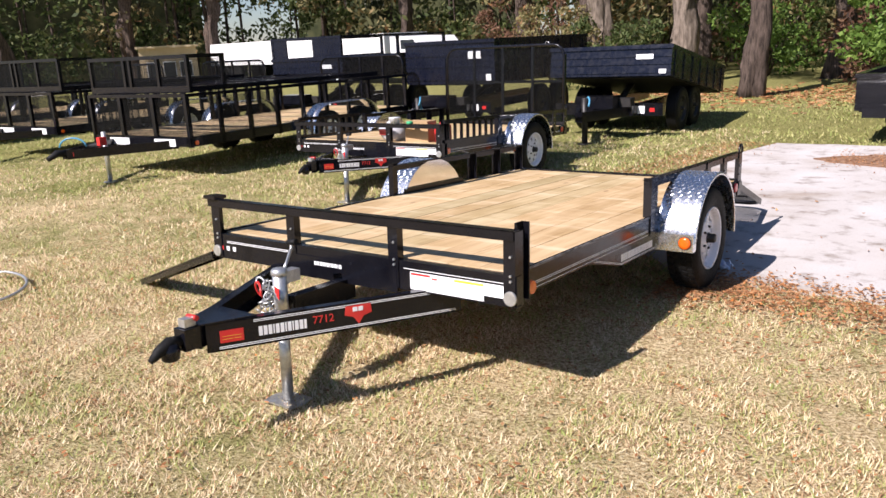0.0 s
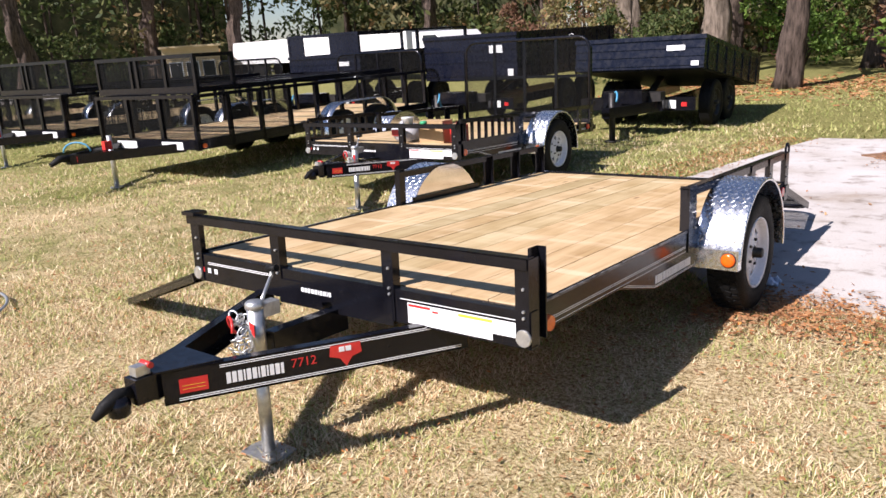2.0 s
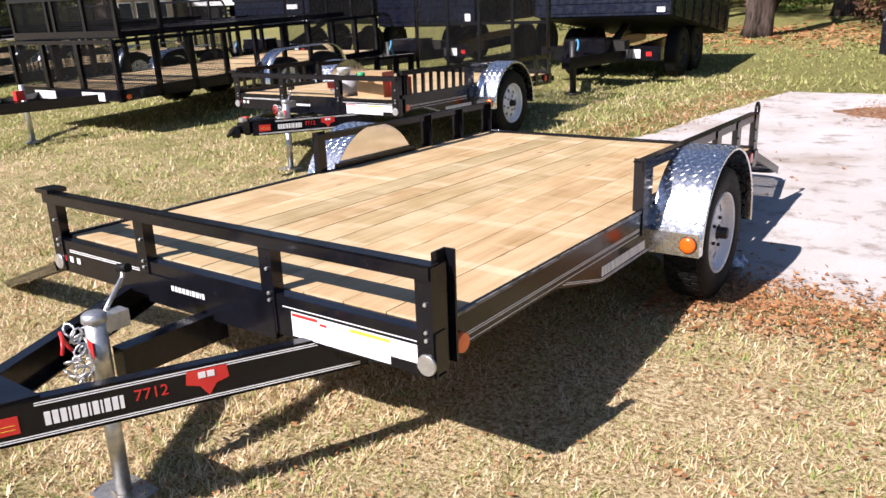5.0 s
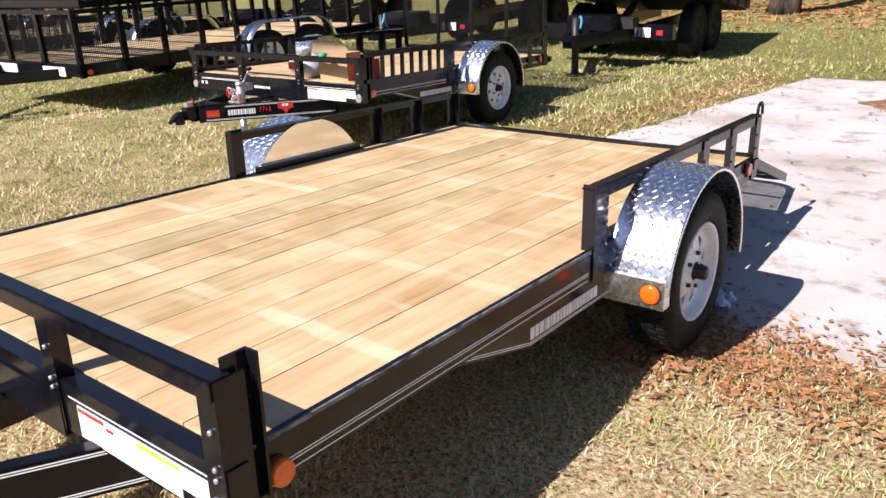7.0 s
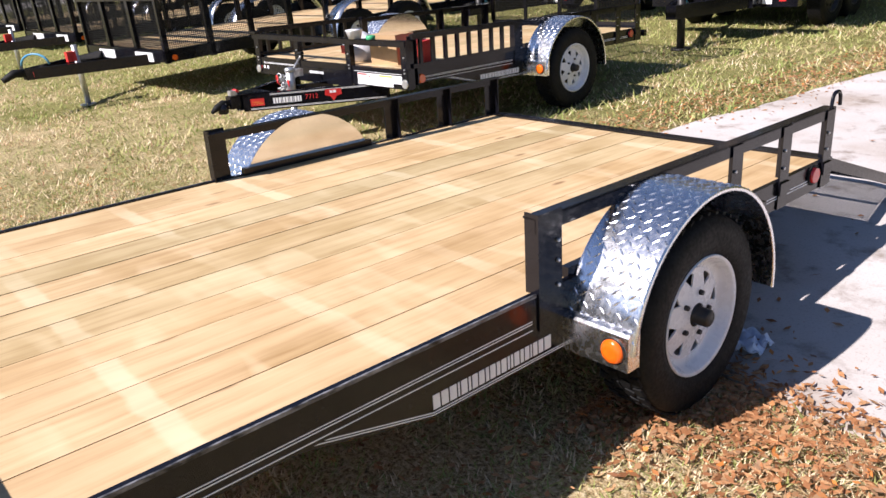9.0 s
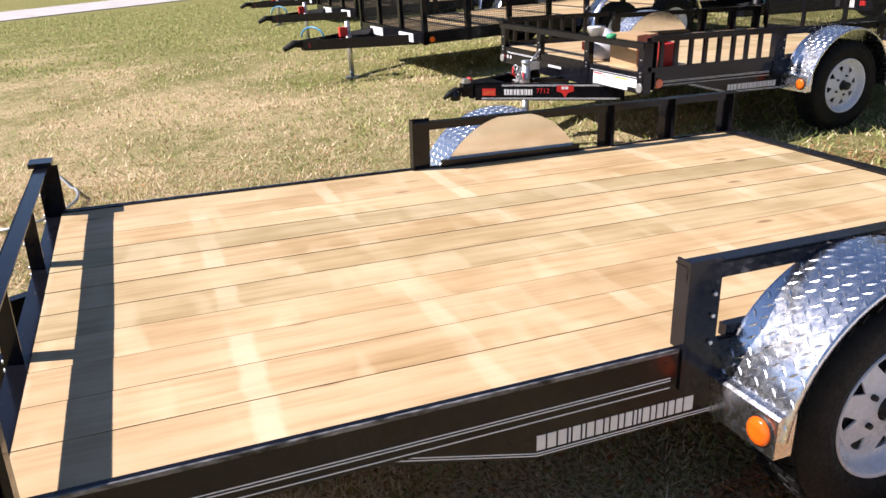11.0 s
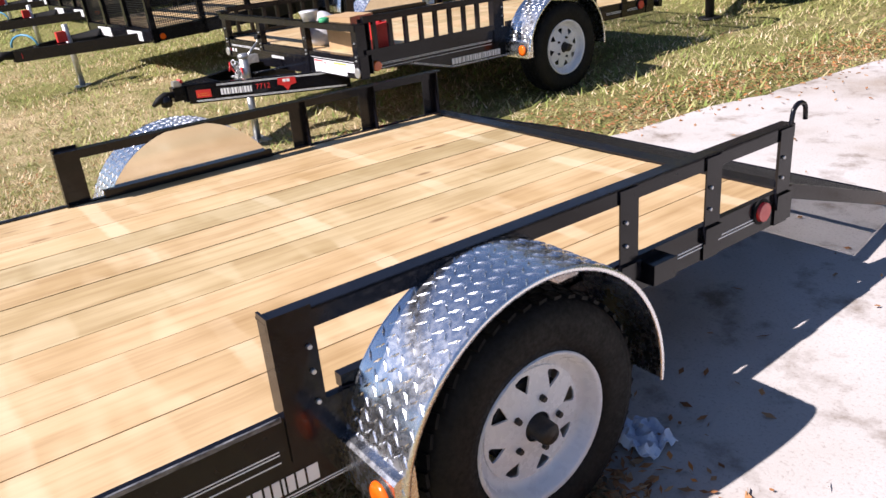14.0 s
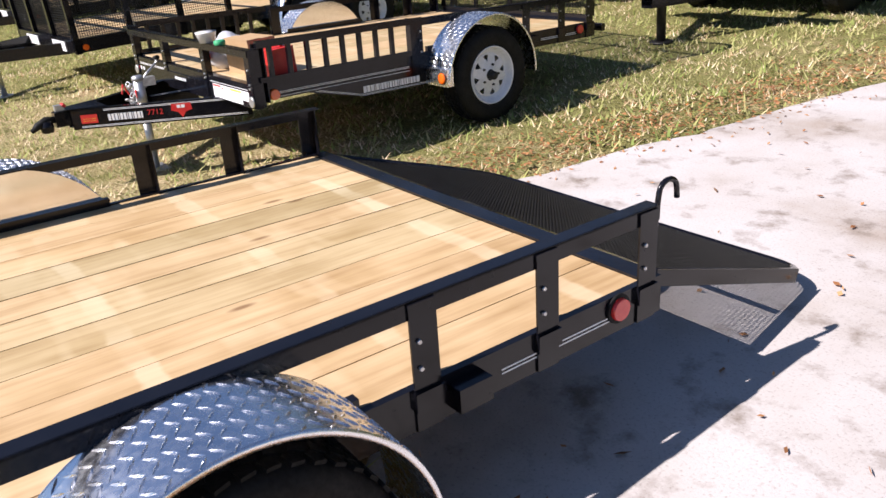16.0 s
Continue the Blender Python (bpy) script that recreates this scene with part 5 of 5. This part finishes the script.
def oak(x, y, r, height, seed, bark, leaves, label, lean=0.0, crown=2200, moss=True):
    rng = np.random.RandomState(seed)
    rr = random.Random(seed)
    t = new("oak_tree")
    t.location = (x, y, -0.05)
    bm = bmesh.new()
    pts, rad = [], []
    for k in range(25):
        f = k / 24
        pts.append((lean * height * f * f + 1.3 * r * noise.noise((seed, f * 3, 0)), 1.0 * r * noise.noise((seed, 4, f * 3)), height * f))
        rad.append(r * (1.0 - 0.5 * f) * (1 + 0.5 * math.exp(-f * 22)))
    tube(bm, pts, rad, 20)
    for v in bm.verts:
        q = Vector((v.co.x * 3.4, v.co.y * 3.4, v.co.z * 0.9)) + Vector((seed, 0, 0))
        v.co += Vector((noise.noise(q), noise.noise(q + Vector((0, 40, 0))), 0)) * r * 0.75
    tips = [Vector(pts[-1])]
    for k in range(7):
        f = rr.uniform(0.38, 0.95)
        base = Vector(pts[int(f * 24)])
        a = rr.uniform(0, math.tau)
        ln = rr.uniform(1.6, 3.6)
        mid = base + Vector((math.cos(a) * ln * 0.5, math.sin(a) * ln * 0.5, ln * 0.35))
        end = base + Vector((math.cos(a) * ln, math.sin(a) * ln, ln * rr.uniform(0.3, 0.9)))
        tube(bm, [base, mid, end], [r * 0.34, r * 0.22, r * 0.08], 7)
        tips += [mid, end]
        for _ in range(2):
            e2 = end + Vector((rr.uniform(-1, 1), rr.uniform(-1, 1), rr.uniform(-0.2, 1)))
            tube(bm, [mid.lerp(end, 0.5), e2], [r * 0.1, r * 0.03], 5)
            tips.append(e2)
    part("trunk", bm, bark, t, "rough grey-brown bark")
    cs = [clump_points(p, rr.uniform(0.6, 1.3), crown // len(tips), rng) for p in tips]
    quads("crown", leaf_quads(np.concatenate(cs), 0.11, rng), leaves, t)
    if moss:
        strands = []
        for p in tips:
            for _ in range(16):
                q = np.array(p) + rng.uniform(-0.7, 0.7, 3)
                ln = rng.uniform(0.5, 1.8)
                for j in range(9):
                    c = q + np.array([0.05 * math.sin(j + q[0] * 9), 0.05 * math.cos(j * 1.3 + q[1] * 9), -ln * j / 9])
                    strands.append(c)
        st = np.array(strands)
        g = leaf_quads(st, 0.07, rng)
        mid = g.mean(axis=1, keepdims=True)
        g = mid + (g - mid) * np.array([0.35, 0.35, 2.0])
        quads("moss", g, MOSS, t)
    return tagged(t, label, "tree", "oaks at the lawn's edge")


oak(-5.0, 19.3, 0.25, 9.5, 11, BARK, OLIVE, "thick brown oak trunk with hanging moss", 0.02)
oak(-8.2, 24.0, 0.36, 10.5, 12, PALEBARK, OLIVE, "thick pale oak trunk behind the dump trailer", -0.01)
oak(-12.0, 25.5, 0.38, 11, 13, PALEBARK, FOLIAGE, "pale oak trunk leaning behind the trailers", 0.03)
oak(-4.2, 25.5, 0.30, 9, 14, BARK, FOLIAGE, "slim mossy oak in the wood's edge", 0.03)
oak(-9.3, 29.0, 0.26, 10, 15, BARK, OLIVE, "slim oak standing in the shade", -0.02)
oak(-14.0, 29.5, 0.33, 10, 16, BARK, RUSSET, "oak with russet leaves behind the dump trailers", 0.0)
oak(-18.0, 31.0, 0.40, 11, 17, BARK, OLIVE, "mossy oak behind the white lorry", 0.02)
oak(-27.0, 34.0, 0.42, 10, 18, BARK, OLIVE, "brown oak beside the shed", 0.01)
oak(-38.5, 24.5, 0.40, 10, 19, BARK, FOLIAGE, "dark green oak behind the trailer row", 0.0, 4200, False)
oak(-36.0, 16.5, 0.40, 10, 20, BARK, FOLIAGE, "dark green oak behind the trailer row", 0.0, 4200, False)
oak(-35.0, 27.5, 0.40, 11, 21, BARK, FOLIAGE, "dark green oak behind the trailer row", 0.0, 4200, False)
oak(-0.6, 24.0, 0.28, 9, 22, BARK, FOLIAGE, "oak half hidden by bushes", -0.03)
oak(3.2, 22.0, 0.32, 9, 23, BARK, FOLIAGE, "oak half hidden by bushes", 0.0)
oak(-2.4, 30.0, 0.30, 10, 24, PALEBARK, OLIVE, "pale oak deep in the wood", 0.0)


def bush(x, y, r, h, seed, mat, n, label, leaf=0.085):
    rng = np.random.RandomState(seed)
    t = new("bush")
    t.location = (x, y, 0)
    bm = bmesh.new()
    rr = random.Random(seed)
    for _ in range(9):
        a, q = rr.uniform(0, math.tau), rr.uniform(0.2, 0.8)
        tube(bm, [(0.1 * math.cos(a), 0.1 * math.sin(a), 0), (r * q * 0.5 * math.cos(a), r * q * 0.5 * math.sin(a), h * 0.4), (r * q * math.cos(a + 0.3), r * q * math.sin(a + 0.3), h * rr.uniform(0.6, 0.95))], [0.03, 0.02, 0.008], 5)
    part("stem_cluster", bm, BARK, t)
    cs = []
    for _ in range(26):
        a, q = rng.uniform(0, math.tau), rng.uniform(0, 1) ** 0.5
        c = (r * q * math.cos(a), r * q * math.sin(a), h * rng.uniform(0.12, 0.95))
        cs.append(clump_points(c, rng.uniform(0.25, 0.6), n // 26, rng, 0.8))
    quads("leaves", leaf_quads(np.concatenate(cs), leaf, rng), mat, t)
    return tagged(t, label, "bush", "bushes at the wood's edge")


bush(-1.6, 20.4, 1.5, 2.6, 31, BRIGHT, 5200, "bright green bush in the sun")
bush(0.6, 19.4, 1.7, 3.4, 32, BRIGHT, 5200, "tall bright green bush in the sun")
bush(2.8, 18.6, 1.8, 3.6, 33, BRIGHT, 4200, "tall bright green bush in the sun")
bush(-2.9, 22.6, 1.2, 1.9, 34, RUSSET, 2200, "low russet bush among the oaks")
bush(-3.6, 27.5, 1.8, 2.6, 35, FOLIAGE, 3000, "dark green bush in the shade")
bush(-6.6, 27.0, 1.6, 2.2, 36, BRIGHT, 2600, "yellow-green bush between the trunks")
bush(-10.0, 22.5, 1.5, 2.0, 37, FOLIAGE, 2600, "dark green bush behind the dump trailers")
bush(-13.0, 24.5, 1.6, 2.6, 38, OLIVE, 2600, "olive bush behind the dump trailers")
bush(-16.0, 28.0, 1.9, 3.2, 39, RUSSET, 2600, "russet bush at the wood's edge")


def wood_behind():
    """The depth of the wood: thousands of leaves and slim trunks in an uneven belt, before a sheet coloured as its
    shade.
    """
    rng = np.random.RandomState(77)
    line = [(-48, 4), (-42, 20), (-38, 32), (-22, 37), (-8, 33), (6, 29), (16, 24)]
    groups = {0: [], 1: [], 2: []}
    bm = bmesh.new()
    for (ax, ay), (bx, by) in zip(line, line[1:]):
        ln = math.hypot(bx - ax, by - ay)
        for _ in range(int(ln * 7)):
            f, dep = rng.uniform(), rng.uniform(-2.5, 5)
            cx, cy = ax + (bx - ax) * f, ay + (by - ay) * f
            ux, uy = (bx - ax) / ln, (by - ay) / ln
            px, py = cx - uy * dep, cy + ux * dep
            z = rng.uniform(0.2, 9.5)
            left = px < -30
            kind = 0 if (left and rng.uniform() < 0.85) or rng.uniform() < 0.35 else (1 if rng.uniform() < 0.88 else 2)
            groups[kind].append(clump_points((px, py, z), rng.uniform(0.7, 1.8), 105, rng, 0.75))
            if rng.uniform() < 0.10:
                r = rng.uniform(0.06, 0.16)
                tube(bm, [(px, py, -0.1), (px + rng.uniform(-0.4, 0.4), py, 5), (px + rng.uniform(-0.9, 0.9), py, 10)], [r, r * 0.8, r * 0.5], 6)
    tagged(part("slim_trunks", bm, BARK), "slim grey trunks deep in the wood", "woods", kind="stuff")
    for kind, mat, label in ((0, FOLIAGE, "dark green foliage of the far wood"), (1, OLIVE, "olive and brown foliage of the far wood"), (2, RUSSET, "russet foliage of the far wood")):
        tagged(quads("woodland", leaf_quads(np.concatenate(groups[kind]), 0.19, rng), mat), label, "woods", kind="stuff")
    # dark sheet behind the belt, its colour standing for the shade between trees
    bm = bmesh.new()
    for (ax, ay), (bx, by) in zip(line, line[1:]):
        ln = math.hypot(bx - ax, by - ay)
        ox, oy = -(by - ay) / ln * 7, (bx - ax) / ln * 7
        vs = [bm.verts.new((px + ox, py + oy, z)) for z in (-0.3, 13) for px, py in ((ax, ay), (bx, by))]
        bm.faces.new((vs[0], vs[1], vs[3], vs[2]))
    m = varied("wood_shade", (0.035, 0.042, 0.022), (0.11, 0.11, 0.055), 0.9, 1.0, 0, 0, 0, 0.01, 0, 0.0)
    tagged(part("backdrop", bm, m), "dark sheet standing for the shade deep in the wood", "woods", kind="structure")


wood_behind()


def litter(name, n, place, size, mat, label, seed, lift=0.012):
    rng = np.random.RandomState(seed)
    pts = np.array([place(rng) for _ in range(n)])
    pts[:, 2] += lift
    q = leaf_quads(pts, size, rng)
    mid = q.mean(axis=1, keepdims=True)
    q = mid + (q - mid) * np.array([1, 1, 0.35])
    return tagged(quads(name, q, mat), label, "leaf litter", kind="stuff")


def ring_band(rng):
    pick = rng.uniform()
    if pick < 0.46:
        return (-1.7 + 2.2 * rng.uniform() ** 1.9, 4.90 + rng.normal() * 0.20, 0.012)
    if pick < 0.70:
        y = rng.uniform(7.0, 11.6)
        return (-3.12 - 0.75 * (10.9 - y) / 3.6 + rng.normal() * 0.22, y, 0.005)
    if pick < 0.92:
        return (rng.uniform(-1.7, 2.9), 10.35 + rng.normal() * 0.36, 0.016)
    return (rng.uniform(-3.0, 2.5), rng.uniform(3.9, 5.1), 0.0)


litter("fallen_leaves", 11000, ring_band, 0.021, DEADLEAF, "brown and orange fallen leaves along the concrete", 41)
litter("fallen_leaves", 150, lambda r: (r.uniform(-3.0, 1.5), r.uniform(5.3, 9.2), 0.012), 0.024, DEADLEAF, "scattered dry leaves on the concrete", 42)
litter("fallen_leaves", 3800, lambda r: (r.uniform(-9, 4), 19.6 + r.normal() * 1.5, 0.0), 0.10, DEADLEAF, "brown leaf litter under the oaks", 43)
litter("fallen_leaves", 7000, lambda r: (r.uniform(-7, 1.6), r.uniform(0.6, 5.0), 0.010), 0.016, DEADLEAF, "scattered dry leaves on the lawn", 44)


def on_slab(x, y):
    if y < 5.05 or y > 11.7:
        return False
    if y < 7.2:
        return x > -3.5 + 1.7 * (7.2 - y) / 2.05
    return x > -2.75 - 0.75 * (10.9 - min(y, 10.9)) / 3.6


def blades(name, n, x0, x1, y0, y1, high, wide, mat, seed, label):
    rng = np.random.RandomState(seed)
    x, y = rng.uniform(x0, x1, n), rng.uniform(y0, y1, n)
    keep = np.array([not on_slab(a, b) for a, b in zip(x, y)])
    tuft = np.array([noise.noise((a * 3.5, b * 3.5, seed * 1.7)) + 0.6 * noise.noise((a * 14, b * 14, seed * 2.3)) for a, b in zip(x, y)])
    keep &= rng.uniform(0, 1, n) < 0.60 + 1.7 * tuft
    x, y = x[keep], y[keep]
    n = len(x)
    a = rng.uniform(0, math.tau, n)
    lean = rng.uniform(0.3, 2.2, n)
    h = high * rng.uniform(0.35, 1.15, n)
    ln = np.stack([np.cos(a) * h * lean, np.sin(a) * h * lean, h], axis=1)
    side = np.stack([-np.sin(a), np.cos(a), np.zeros(n)], axis=1) * wide * rng.uniform(0.6, 1.4, (n, 1))
    root = np.stack([x, y, np.full(n, -0.004)], axis=1)
    v = np.concatenate([root - side, root + side, root + ln], axis=1).reshape(-1, 3)
    me = bpy.data.meshes.new(name)
    me.from_pydata(v.tolist(), [], np.arange(3 * n).reshape(n, 3).tolist())
    me.materials.append(mat)
    return tagged(new(name, me), label, "grass", kind="stuff")


blades("grass", 330000, -6.5, 1.6, 0.9, 5.4, 0.032, 0.0032, STRAW, 51, "short straw-coloured winter grass")
blades("grass", 60000, -13.5, -3.0, 2.0, 13.0, 0.045, 0.006, STRAW, 52, "short straw-coloured winter grass")
blades("grass", 95000, -6.5, 1.6, 0.9, 5.4, 0.034, 0.0032, GREEN, 56, "sparse green blades in the dry lawn")
blades("grass", 32000, -13.5, -3.6, 1.5, 13.0, 0.045, 0.006, GREEN, 55, "short greening winter grass")
blades("grass", 60000, -13.5, 2.5, 5.0, 20.0, 0.06, 0.009, GREEN, 53, "greener grass towards the trees")
blades("grass", 70000, -29.0, -13.5, -3.0, 12.0, 0.055, 0.012, GREEN, 54, "short greening winter grass")
